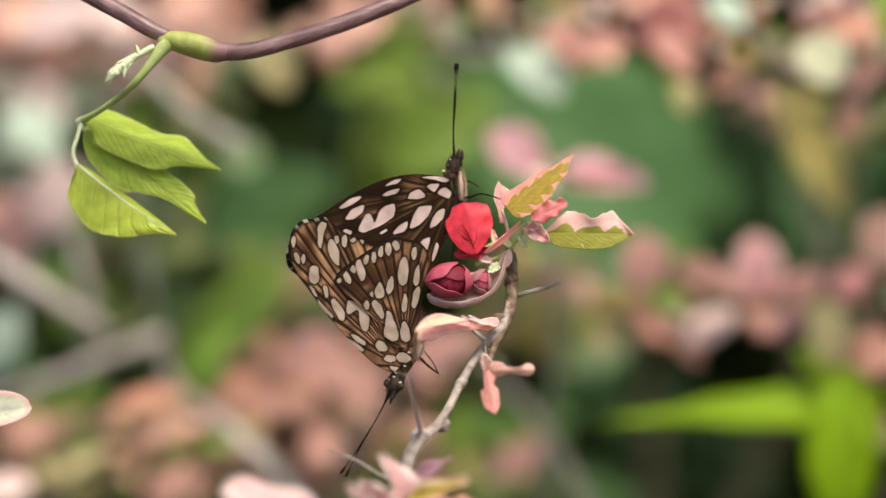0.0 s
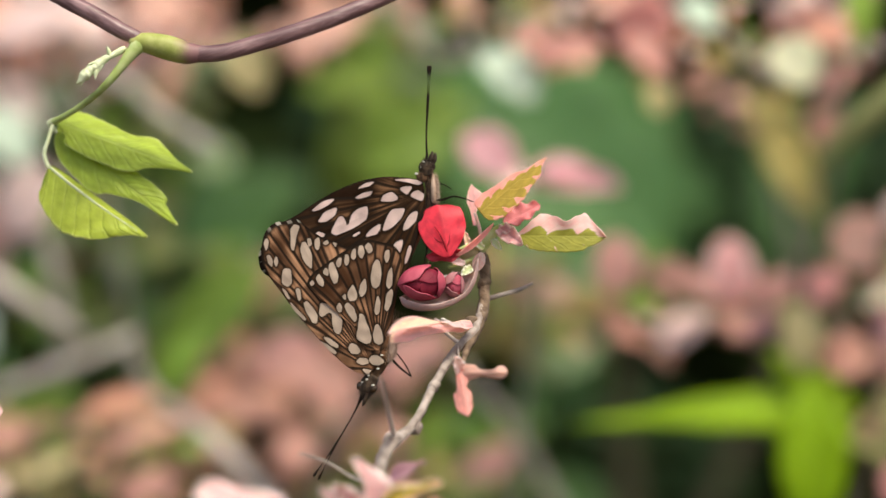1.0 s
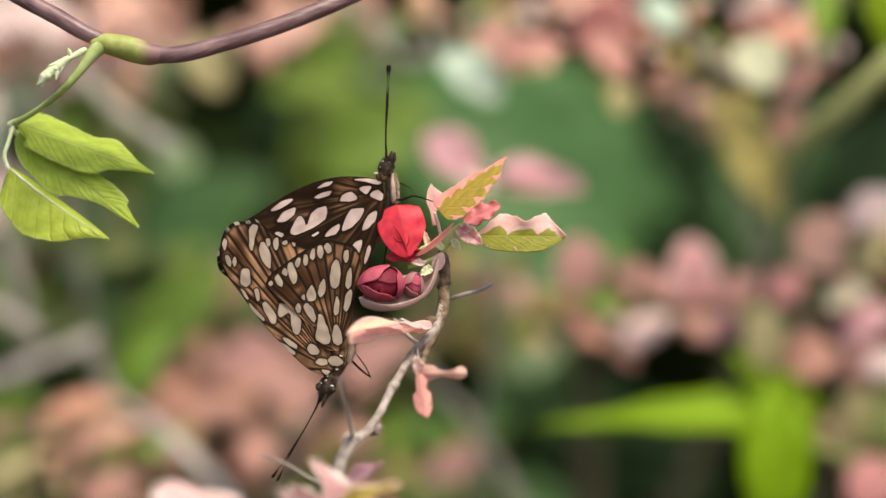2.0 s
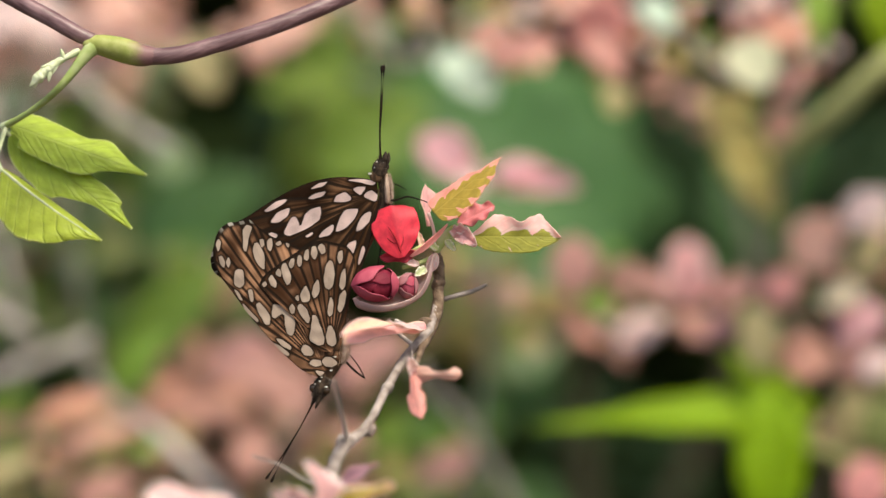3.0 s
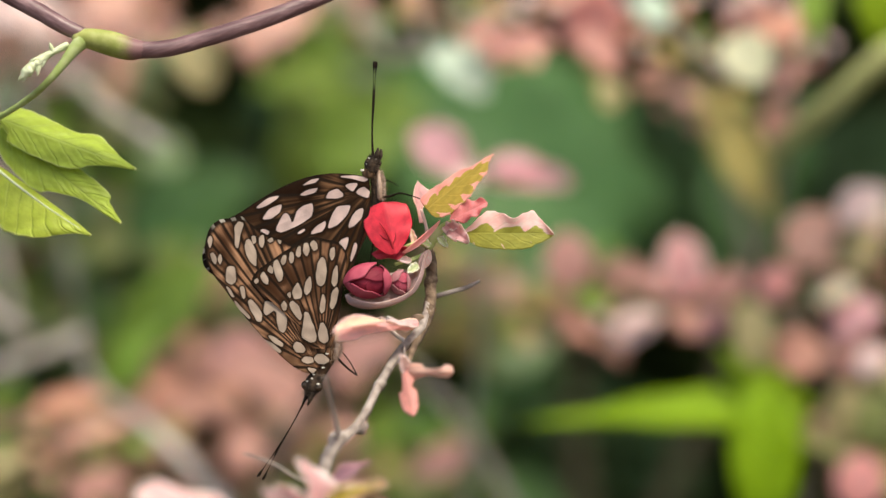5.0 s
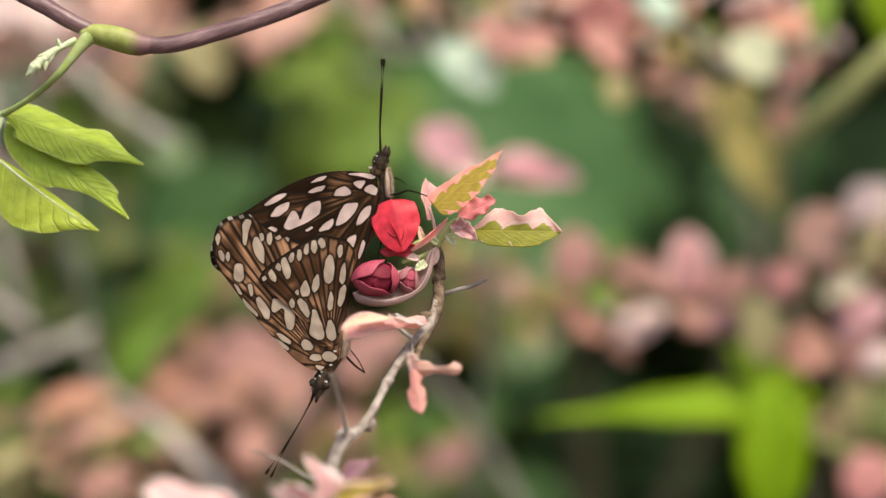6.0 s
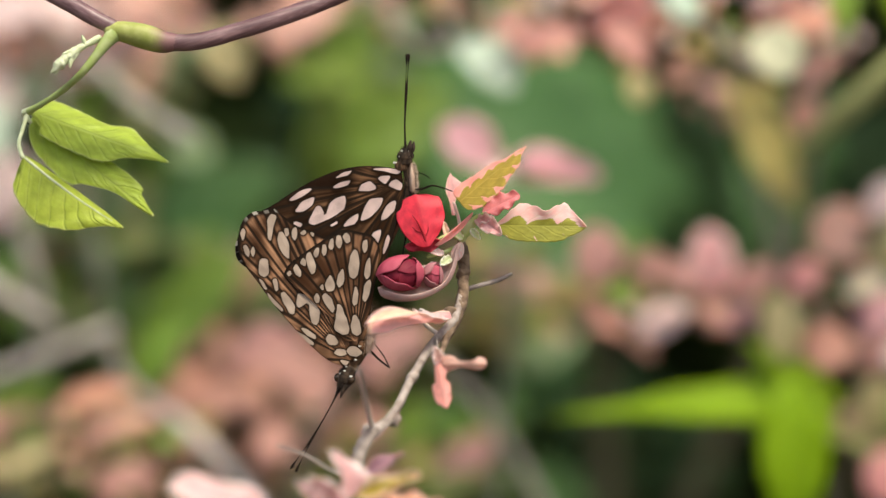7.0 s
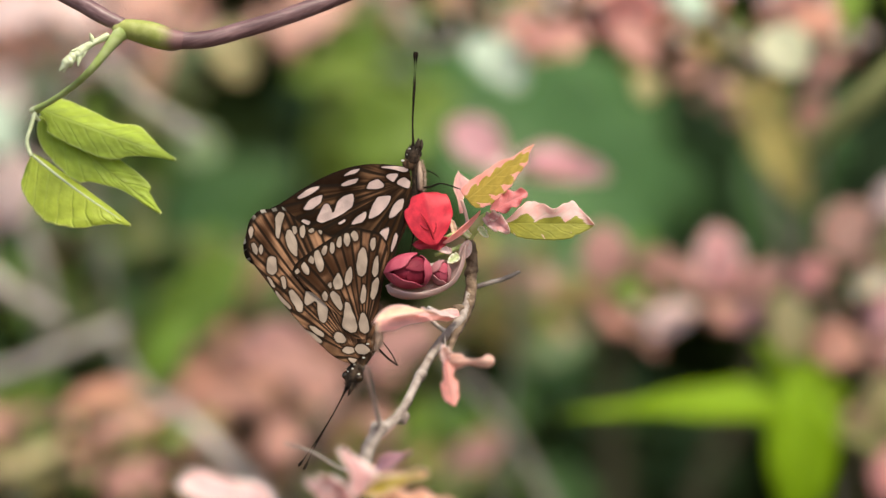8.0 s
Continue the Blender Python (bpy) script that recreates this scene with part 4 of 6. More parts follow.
# ---- vine with the three-part leaf ----
def build_vine():
    vine = thing("vine", mm(*(-44.9, 0, 36.1)), "purple vine with a green node and one three-part leaf", "vine")
    tube("stem", [(-41.4, 0, 34.9), (-35.6, 0, 34.9), (-26.45, 1, 37.2), (-14.49, 3, 41.4), (-3.95, 6, 46.1), (60, 40, 90), (160, 200, 160)],
         [1.5, 1.5, 1.5, 1.5, 1.45, 1.4, 1.5], VINE_SKIN, vine, 70, 14, 0.05)
    tube("stem", [(-48.8, 0, 37.5), (-51.4, 0, 38.7), (-56.01, 1, 41.38), (-63.78, 3, 45.57), (-77.93, 10, 54.16), (-180, 60, 40), (-260, 160, -500), (-280, 200, -1215)],
         [1.3, 1.42, 1.5, 1.5, 1.5, 1.8, 2.4, 3.0], VINE_SKIN_LOW, vine, 90, 14, 0.05, seed=1)
    tube("node", [(-50.2, -0.4, 37.0), (-48.4, -0.3, 36.9), (-45.6, 0, 36.4), (-42.9, 0, 35.7), (-40.2, 0, 34.95), (-37.8, 0, 34.9)],
         [0.9, 1.6, 2.05, 2.2, 1.95, 1.45], VINE_GREEN, vine, 34, 16, 0.03, "swollen yellow-green stem node")
    tube("petiole", [(-46.24, 0.4, 36.53), (-48.08, -0.2, 36.69), (-49.81, -0.9, 35.04), (-51.64, -1.5, 32.6), (-53.71, -1.8, 29.99), (-58.3, 2, 26.4), (-62.8, 5, 23.9), (-64.6, 6.4, 23.1)],
         [1.1, 1.55, 1.2, 0.88, 0.7, 0.58, 0.54, 0.64], PETIOLE, vine, 40, 12, 0.04)
    tube("joint", [(-64, 10, 23.69), (-65.11, 10.2, 23.28), (-66.12, 10.4, 22.98)], [0.5, 0.72, 0.5], BUD_PALE, vine, 10, 10, 0.1)
    tube("petiolule", [(-65.92, 10.4, 23.18), (-65.71, 11, 22.58), (-64.81, 12, 21.37)], [0.4, 0.5, 0.3], BUD_PALE, vine, 10, 8, 0.04)
    tube("petiolule", [(-65.21, 10.2, 23.08), (-66.02, 9.6, 19.96), (-66.62, 9, 17.44), (-65.92, 8.8, 14.92)], [0.42, 0.35, 0.34, 0.42], BUD_PALE, vine, 20, 10, 0.04)
    tube("shoot_bud", [(-51.12, -0.8, 35.64), (-54.18, -2, 33.96), (-56.6, -2.6, 32.13), (-58.35, -3, 30.32), (-59.34, -3, 29.32)],
         [0.6, 0.62, 0.85, 0.75, 0.2], BUD_PALE, vine, 40, 10, 0.5, "pale young shoot bud")
    for a, b, r in (((-53.68, -2, 34.46), (-54.14, -2.4, 35.93), 0.28), ((-55.91, -2.6, 32.73), (-56.16, -3, 30.12), 0.34), ((-56.9, -2.6, 32.13), (-59.07, -2.8, 30.93), 0.34),
                    ((-57.58, -2.8, 31.32), (-59.42, -3.2, 29.31), 0.3), ((-52.73, -1.6, 34.79), (-54.96, -2.2, 33.55), 0.3), ((-55.13, -2.4, 33.34), (-57.43, -3.2, 32.69), 0.3), ((-54.66, -2.2, 33.55), (-55.49, -2.8, 31.52), 0.26), ((-58.05, -3, 30.71), (-58.65, -3, 28.93), 0.24)):
        tube("bud_scale", [a, tuple((p + q) / 2 for p, q in zip(a, b)), b], [r * 1.4, r * 1.4, r * 0.4], BUD_PALE, vine, 10, 7, 0.15)
    # leaflets
    cut_leaf("leaflet", (-64.91, 11, 23.38), (-40.31, 13, 14.31), [(0, 0.2), (0.07, 2.0), (0.16, 3.2), (0.33, 2.9), (0.5, 2.4), (0.66, 3.3), (0.78, 2.1), (0.9, 0.7), (1, 0.02)],
             [(0, 0.2), (0.1, 2.0), (0.3, 4.1), (0.5, 4.3), (0.61, 3.7), (0.7, 2.2), (0.85, 0.9), (1, 0.02)], L_TRI, vine, dish=(0.75, 0.1), bend=0.03, tilt=0.35,
             quilt=0.12, ribs=8, tooth=0.012, nu=41, nv=90, midrib=0.12, rib_mat=PETIOLE, seed=1)
    cut_leaf("leaflet", (-65.01, 12, 22.27), (-42.83, 13, 4.64), [(0, 0.2), (0.2, 2.5), (0.4, 3.2), (0.57, 2.8), (0.7, 3.0), (0.86, 1.5), (1, 0.02)],
             [(0, 0.3), (0.08, 3.2), (0.2, 4.6), (0.38, 5.2), (0.52, 3.5), (0.62, 2.1), (0.75, 0.9), (0.9, 0.4), (1, 0.02)], L_TRI, vine, dish=(0.12, 0.1), bend=0.02, tilt=0.35,
             quilt=0.16, ribs=8, tooth=0.012, nu=41, nv=90, midrib=0.13, rib_mat=PETIOLE, seed=3)
    cut_leaf("leaflet", (-65.92, 9, 15.12), (-48.08, 11, 2.52), [(0, 0.2), (0.15, 0.7), (0.5, 0.9), (0.8, 0.6), (1, 0.02)],
             [(0, 0.3), (0.04, 3.5), (0.16, 6.6), (0.38, 7.8), (0.61, 6.1), (0.79, 2.8), (0.9, 1.0), (1, 0.02)], L_TRI, vine, dish=(1.6, 0.12), bend=0.03, sag=-0.02, tilt=0.35,
             quilt=0.2, ribs=9, tooth=0.01, nu=41, nv=90, midrib=0.3, rib_mat=BUD_PALE, seed=5)
    return vine


# ---- the shoot on which the butterflies sit ----
def petal(c, k, axis, wide, lift, mat, parent, seed):
    """A young leaf cupped round a bud: a cap of an ellipsoid with a wavy, slightly flaring rim."""
    z = Vector(axis).normalized()
    x = z.orthogonal().normalized()
    y = z.cross(x)
    rows, cols = 12, 36
    pts, uv = [], []
    for i in range(rows):
        for j in range(cols + 1):
            a = 2 * math.pi * j / cols
            f = i / (rows - 1)
            rim = radians(wide) * (1 + 0.09 * math.sin(2 * a + seed) + 0.05 * math.sin(5 * a + 2 * seed))
            th = max(f, 0.003) * rim
            d = z * math.cos(th) + (x * math.cos(a) + y * math.sin(a)) * math.sin(th)
            g = lift * (1 + 0.07 * f ** 4 + 0.012 * math.sin(6 * a + seed) * f)
            pts.append(mm(c[0] + d.x * k[0] * g, c[1] + d.y * k[1] * g, c[2] + d.z * k[2] * g))
            uv.append((j / cols, f))
    m = cols + 1
    faces = [(i * m + j, (i + 1) * m + j, (i + 1) * m + j + 1, i * m + j + 1) for i in range(rows - 1) for j in range(cols)]
    p3, f3, u3 = shell(np.array([tuple(q) for q in pts]), faces, np.array(uv), 0.00012)
    return part("petal", p3, f3, mat, parent, u3)


def build_shoot():
    shoot = thing("snow_bush_shoot", (-0.03, -0.04, 0), "woody snow bush shoot with red and pink-edged leaves", "shoot")
    tube("stem", [(-30, -40, -1215), (-28, -50, -700), (-22, -52, -250), (-14, -46, -80), (-8.61, -42, -42.5), (-6.68, -36, -37.96), (-4.34, -28, -32.47), (-0.86, -24, -29.61), (2.99, -17, -23.09),
                  (6.49, -8, -17.81), (10.5, -3, -13.3), (11.8, 2, -8.94), (12.2, 4, -3.93)],
         [4.5, 4.0, 3.0, 1.6, 1.1, 1.05, 1.1, 0.8, 0.72, 0.75, 0.8, 0.6, 0.4], BARK, shoot, 220, 14, 0.24)
    tube("stem_tip", [(8.0, -13, -19.3), (9.2, -6, -16.4), (10.9, -2, -13.2), (12.0, 1.8, -9.6), (12.3, 3.8, -4.94), (12.2, 3.4, -1.41), (11.6, 3, 0.91)], [0.35, 0.75, 0.95, 1.05, 0.95, 0.85, 0.6], BARK_BROWN, shoot, 30, 12, 0.34,
         "brown young bark")
    for q, r in (((-3.97, -27, -31.31), 1.7), ((-0.1, -23, -29.76), 1.4), ((3.09, -17, -22.99), 1.25), ((9.66, -2, -12.45), 1.5), ((12.19, 3.6, -5.64), 1.4)):
        tube("bud_knot", [(q[0] - r * 0.7, q[1], q[2] - r * 0.5), q, (q[0] + r * 0.7, q[1], q[2] + r * 0.4)], [0.4 * r, 0.85 * r, 0.45 * r], BARK if q[0] < 8 else BARK_BROWN, shoot, 9, 9, 0.25)
    tube("twig", [(11.72, 5, -8.79), (15.79, 6, -7.59), (18.66, 7, -6.79), (20.93, 8, -5.69)], [0.5, 0.42, 0.42, 0.28], BARK, shoot, 18, 8, 0.15)
    tube("twig", [(-3.6, -26, -31.19), (-4.31, -36, -27.05), (-5.6, -50, -20.2)], [0.45, 0.32, 0.2], PALE_BARK, shoot, 18, 8, 0.15)
    tube("twig", [(-7.05, -36, -38.14), (-10.07, -34, -37.37), (-14.6, -32, -34.91), (-19.32, -31, -33.39)], [0.28, 0.25, 0.22, 0.16], BARK, shoot, 18, 8, 0.15)
    tube("twig", [(9.76, -2, -12.45), (7.33, -5, -12.97), (4.53, -8, -11.71)], [0.5, 0.4, 0.3], PALE_BARK, shoot, 14, 8, 0.15)
    tube("twig", [(7.71, -6, -16.1), (5.32, -7, -14.2), (3.54, -8, -11.91)], [0.4, 0.35, 0.25], PALE_BARK, shoot, 14, 8, 0.15)
    # green growing tip
    tube("green_tip", [(11.66, 2.6, 0.3), (12.85, 2, 2.11), (14.67, 2.4, 4.12), (16.3, 3, 4.93)], [0.75, 0.85, 0.65, 0.4], GREEN_STEM, shoot, 18, 10, 0.1)
    tube("petiole", [(11.25, 2.4, -0.9), (8.63, 1.6, -1.91), (5.81, 1, -2.71)], [0.5, 0.42, 0.35], GREEN_STEM, shoot, 14, 9, 0.1)
    tube("petiole", [(11.66, 2.6, 0.9), (11.35, 2, 3.92), (10.44, 2, 6.93)], [0.35, 0.3, 0.3], L_WHITEPINK, shoot, 14, 8, 0.05)
    tube("petiole", [(11.45, 2, 0.5), (9.61, 0.6, 1.1), (7.4, 0, 0.3)], [0.4, 0.35, 0.3], GREEN_STEM, shoot, 14, 8, 0.05)
    for a, b, w, m in (((8.81, 0.6, -2.1), (6.19, -0.6, -1.7), 0.7, L_WHITEPINK), ((10.01, 0.4, -2.7), (7.98, -1.2, -4.09), 0.9, L_GREENWHITE), ((12.14, 1.6, 0.5), (10.21, 0.4, 1.7), 0.7, L_GREENWHITE),
                       ((13.43, 1.2, 2.31), (15.02, 0.6, 0.3), 0.7, L_GREENWHITE), ((9.41, 0.6, 0.5), (8.61, 0.6, 3.7), 0.6, L_CREAM)):
        leaf("young_leaf", a, b, w, m, shoot, face=(0.1, -1, 0.3), fold=(0.5, 0.4), p=0.85, q=0.7, wave=0.2)
    # leaves
    cut_leaf("leaf", (5.8, -0.6, -0.9), (3.8, -1.6, 8.2), [(0, 0.4), (0.22, 2.6), (0.4, 3.7), (0.55, 4.2), (0.74, 4.15), (0.88, 3.3), (0.97, 1.9), (1, 0.3)],
             [(0, 0.6), (0.07, 1.7), (0.26, 3.2), (0.45, 3.9), (0.62, 4.2), (0.8, 3.8), (0.9, 3.1), (0.97, 1.8), (1, 0.3)], L_RED, shoot, dish=(0.16, 0.22), bend=0.06, frill=0.15, tilt=0.3,
             label="round bright red leaf", nu=31, nv=44)
    for vein, girth in (([(5.7, -1.9, -0.4), (5.0, -2.15, 1.5), (4.2, -2.1, 3.2), (3.2, -1.75, 4.6)], (0.22, 0.2, 0.15, 0.05)), ([(5.4, -2.0, 0.7), (5.9, -1.85, 2.0), (5.8, -1.6, 3.6)], (0.2, 0.16, 0.05)),
                        ([(5.0, -2.15, 1.5), (3.9, -1.95, 1.9), (3.1, -1.6, 2.6)], (0.15, 0.13, 0.05))):
        tube("leaf_vein", vein, girth, VEIN_RED, shoot, 16, 8, 0.3, "dark crimson vein of the red leaf")
    leaf("leaf", (8.59, -0.6, 0), (1.8, -0.4, -0.9), 1.35, L_CRIMSON, shoot, face=(0, -1, -0.3), fold=(0.4, 0.5), p=0.9, q=0.7, wave=0.4, waves=2,
         label="crinkled crimson leaf")
    cut_leaf("leaf", (11.4, 1, 6.9), (23, -4, 16.6), [(0, 1.2), (0.05, 2.1), (0.18, 2.2), (0.33, 1.9), (0.57, 1.5), (0.8, 0.45), (0.92, 0.3), (1, 0.02)],
             [(0, 1.0), (0.1, 2.9), (0.22, 3.3), (0.4, 3.2), (0.61, 2.4), (0.8, 1.8), (0.88, 0.8), (1, 0.02)], L_VARI, shoot, dish=(0.35, -0.25), bend=0.03, frill=0.25, tilt=0.5, quilt=0.03, ribs=6, tooth=0.025,
             label="yellow-green leaf with a pink edge", nu=33, nv=60)
    cut_leaf("leaf", (18.1, 3, 2.9), (33.8, 2, 2.7), [(0, 0.3), (0.1, 1.8), (0.2, 3.3), (0.28, 3.9), (0.42, 3.5), (0.54, 2.6), (0.65, 3.5), (0.75, 4.0), (0.83, 2.9), (0.92, 1.5), (1, 0.02)],
             [(0, 0.4), (0.1, 2.0), (0.3, 2.8), (0.55, 2.9), (0.8, 1.9), (0.95, 0.8), (1, 0.02)], L_VARI_PALE, shoot, dish=(-0.5, 0.3), bend=0.04, frill=0.9, frills=2.2, tilt=0.55, quilt=0.03, ribs=5, tooth=0.02,
             label="yellow-green leaf with a pale pink wavy edge", nu=33, nv=70, seed=4)
    leaf("leaf", (7.19, -1, -0.7), (13.8, 0, 5), 0.95, L_PINK, shoot, face=(0.5, -0.8, -0.5), fold=(0.9, 0.9), p=0.85, q=0.7, label="folded pink leaf seen on edge")
    cut_leaf("leaf", (10.4, 3, 4.6), (9.9, 4, 12.1), [(0, 0.3), (0.3, 0.5), (0.5, 2.2), (0.62, 2.6), (0.8, 1.3), (0.92, 0.4), (1, 0.02)],
             [(0, 0.3), (0.3, 0.5), (0.6, 1.1), (0.8, 0.8), (1, 0.02)], L_BLUSHPALE, shoot, dish=(0.5, -0.5), frill=0.3, label="small white-pink leaf")
    leaf("leaf", (15.52, 4, 4.94), (22.22, 5, 8.38), 2.0, L_MAGENTA, shoot, face=(0, -1, 0.8), fold=(0.6, 0.3), p=0.85, q=0.65, wave=0.3, label="small magenta leaf")
    leaf("leaf", (14.66, 1, 4.32), (18.7, -2, 1.3), 1.8, L_MAUVEPALE, shoot, fold=(0.7, 0.5), p=0.9, q=0.6, wave=0.4, label="small rosy leaf")
    leaf("leaf", (14.23, 1, 3.61), (17.4, 0, 3.9), 1.2, L_WHITEPINK, shoot, face=(0, -1, 0.8), fold=(0.5, 0.5), p=0.9, q=0.6, wave=0.3)
    boat("leaf", [(11.2, 0, -0.7), (10.9, -1, -4.2), (9.4, -2, -7.4), (6.4, -3, -9.4), (2.6, -3.6, -10.4), (-0.6, -3.6, -10.2), (-2.3, -3.4, -9.4), (-2.9, -3.2, -8.0)],
         [(0, 0.2), (0.15, 1.8), (0.4, 5.5), (0.65, 5.5), (0.85, 3.0), (1, 0.02)], [(0, 0.1), (0.2, 0.8), (0.4, 0.9), (0.7, 1.5), (0.9, 1.2), (1, 0.02)], L_CUP, shoot,
         "pale boat-shaped leaf with a pink rim")
    leaf("leaf", (10.44, 2, -3.41), (11.85, 2, -0.1), 1.2, L_WHITEPINK, shoot, fold=(0.7, 0.4), p=0.9, q=0.6)
    # crimson buds in the cup: a core wrapped by cupped young leaves
    for c, k, skins in (((1.29, -3.2, -5.56), (4.1, 3.0, 3.1), (BUD_ROSE, BUD_CRIMSON, BUD_ROSE, BUD_CORE)), ((6.77, -2, -5.88), (1.9, 1.5, 2.2), (BUD_DUSTY, BUD_ROSE, BUD_DUSTY, BUD_CRIMSON))):
        bud = ball("bud", c, 1.0, skins[3], shoot, tuple(0.74 * q for q in k), 14, "rounded crimson bud")
        for j, (axis, wide, lift, skin) in enumerate((((-0.62, -0.05, 0.75), 60, 1.03, 0), ((-0.35, -0.12, -0.9), 58, 1.0, 0), ((0.95, 0.1, 0.1), 56, 0.97, 2),
                                                     ((0.2, -0.5, 0.9), 62, 0.9, 1), ((0.8, -0.55, -0.5), 58, 0.87, 1), ((-0.9, -0.5, -0.1), 56, 0.84, 1))):
            petal(c, k, axis, wide, lift, skins[skin], bud, j)
    # creamy leaves lower down
    cut_leaf("leaf", (9.8, -6, -13), (-4.4, -24, -14.9), [(0, 0.4), (0.1, 1.2), (0.3, 1.3), (0.55, 2.3), (0.75, 3.3), (0.9, 2.3), (1, 0.2)],
             [(0, 0.3), (0.15, 0.9), (0.35, 0.3), (0.6, 0.3), (0.8, 0.9), (0.95, 0.7), (1, 0.1)], L_BLUSHPALE, shoot, dish=(0.7, -0.5), bend=0.03, frill=1.3, frills=2.6, tilt=-0.2,
             label="pale pink leaf with a cream edge", seed=11)
    leaf("leaf", (5.05, -14, -12.15), (-4.61, -30, -13.82), 1.2, L_CREAM, shoot, face=(0.1, -0.9, 0.6), fold=(0.6, 0.2), p=0.9, q=0.6, arc=0.06, wave=0.5, waves=0.8, label="cream and pink leaf", seed=2)
    leaf("leaf", (9.48, -6, -13.14), (3.28, -18, -11.47), 0.8, L_WHITEPINK, shoot, face=(0, -0.9, 0.6), fold=(0.4, 0.4), p=0.7, q=0.9, arc=-0.06, wave=0.2, seed=6)
    # coral pair
    tube("petiole", [(7.3, -7, -16.47), (7.39, -14, -18.57), (7.46, -22, -19.98)], [0.22, 0.18, 0.2], BARK, shoot, 12, 7)
    cut_leaf("leaf", (7.3, -22, -20.6), (15.3, -27, -20.2), [(0, 0.6), (0.12, 1.5), (0.3, 1.3), (0.5, 0.5), (0.68, 0.6), (0.85, 1.1), (0.95, 0.8), (1, 0.1)],
             [(0, 0.6), (0.15, 1.5), (0.3, 0.9), (0.5, 0.45), (0.7, 0.8), (0.86, 1.0), (0.95, 0.7), (1, 0.1)], L_PEACH, shoot, dish=(0.7, 0.5), bend=0.1, frill=0.5, frills=1.5, curl=0.15,
             label="small peach-coloured leaf")
    cut_leaf("leaf", (7.3, -22, -19.6), (8.7, -27, -27.6), [(0, 0.5), (0.15, 1.3), (0.3, 1.1), (0.42, 0.7), (0.6, 1.3), (0.8, 1.1), (0.93, 0.6), (1, 0.1)],
             [(0, 0.4), (0.2, 0.7), (0.42, 0.9), (0.6, 1.7), (0.78, 1.6), (0.92, 0.9), (1, 0.1)], L_SALMON, shoot, dish=(0.5, 0.6), bend=0.05, frill=0.4, curl=-0.1, label="small coral leaf")
    leaf("leaf", (7.65, -22, -20.55), (6.6, -25, -17.6), 1.1, L_WHITEPINK, shoot, face=(0, -1, 0.4), fold=(0.5, 0.3), p=0.9, q=0.6, wave=0.3)
    # pale leaves at the foot of the view
    foot = [(-7.45, -46, -42.13), (-8.27, -60, -43.03), (-10.42, -80, -43.6)]
    tube("twig", foot, [0.6, 0.5, 0.4], BARK, shoot, 14, 8, 0.15)
    leaf("leaf", (-17.39, -84, -41.52), (-32.31, -92, -35.17), 3.6, L_BLUSH, shoot, face=(0.1, -0.8, 0.8), fold=(0.5, 0.2), p=1.0, q=0.42, bend=0.1, wave=0.3, waves=1.5, label="white-pink leaf")
    leaf("leaf", (-18.64, -84, -41.52), (-25.87, -88, -34.69), 2.2, L_VARI_PALE, shoot, face=(0.1, -0.8, 0.8), fold=(0.5, 0.5), p=0.9, q=0.6, wave=0.3, waves=1.5, label="olive leaf with a pink edge", seed=9)
    leaf("leaf", (-7.02, -56, -40.5), (-9.3, -58, -32.2), 3.4, L_BLUSH, shoot, face=(0.3, -0.7, 0.7), fold=(0.6, 0.3), p=0.75, q=0.85, arc=0.06, wave=0.4, waves=1.2, label="white-pink leaf", seed=3)
    leaf("leaf", (-8.27, -60, -41.71), (-13, -64, -35.8), 2.8, L_BLUSH, shoot, face=(-0.3, -0.9, 0.4), fold=(0.6, 0.4), p=0.85, q=0.7, wave=0.3, label="soft pink leaf", seed=5)
    leaf("leaf", (-9.99, -62, -41.96), (-14.72, -72, -35.7), 1.7, L_BLUSH, shoot, face=(0.3, -0.9, 0.4), fold=(0.5, 0.4), p=0.85, q=0.7, wave=0.3, label="soft pink leaf", seed=7)
    leaf("leaf", (-6.27, -46, -38.77), (1.43, -52, -33.24), 1.6, L_MAUVE, shoot, face=(0, -0.7, 0.9), fold=(0.6, 0.6), p=0.9, q=0.6, wave=0.4, waves=1.3, label="small mauve-pink leaf")
    leaf("leaf", (-6.01, -58, -39.51), (3.99, -66, -35.5), 1.9, L_VARI_GOLD, shoot, face=(0, -0.8, 0.7), fold=(0.5, 0.3), p=0.85, q=0.7, wave=0.35, waves=1.4, label="olive-gold leaf with a cream edge", seed=8)
    leaf("leaf", (-4.77, -58, -40.58), (8.33, -66, -40.28), 2.2, L_PEACH, shoot, face=(0.2, -0.8, 0.8), fold=(0.5, 0.3), p=0.8, q=0.8, wave=0.3)
    return shoot


def build_side_shoot():
    """Leaf at the rim of the view on a shoot of its own."""
    side = thing("snow_bush_shoot", (-0.16, 0.05, 0), "thin shoot with one pale pink-rimmed leaf", "shoot")
    tube("stem", [(-160, 50, -1215), (-165, 40, -600), (-130, 25, -150), (-110, 12, -45), (-86.42, 6, -31.27)], [3, 2.4, 1.4, 0.8, 0.4], BARK_BROWN, side, 60, 10, 0.12)
    leaf("leaf", (-86.63, 6, -31.07), (-73.38, 4, -28.32), 3.9, L_RIM, side, face=(0, -0.9, 0.45), fold=(0.3, 0.4), p=1.0, q=0.42, bend=0.08, label="pale leaf with a pink rim")


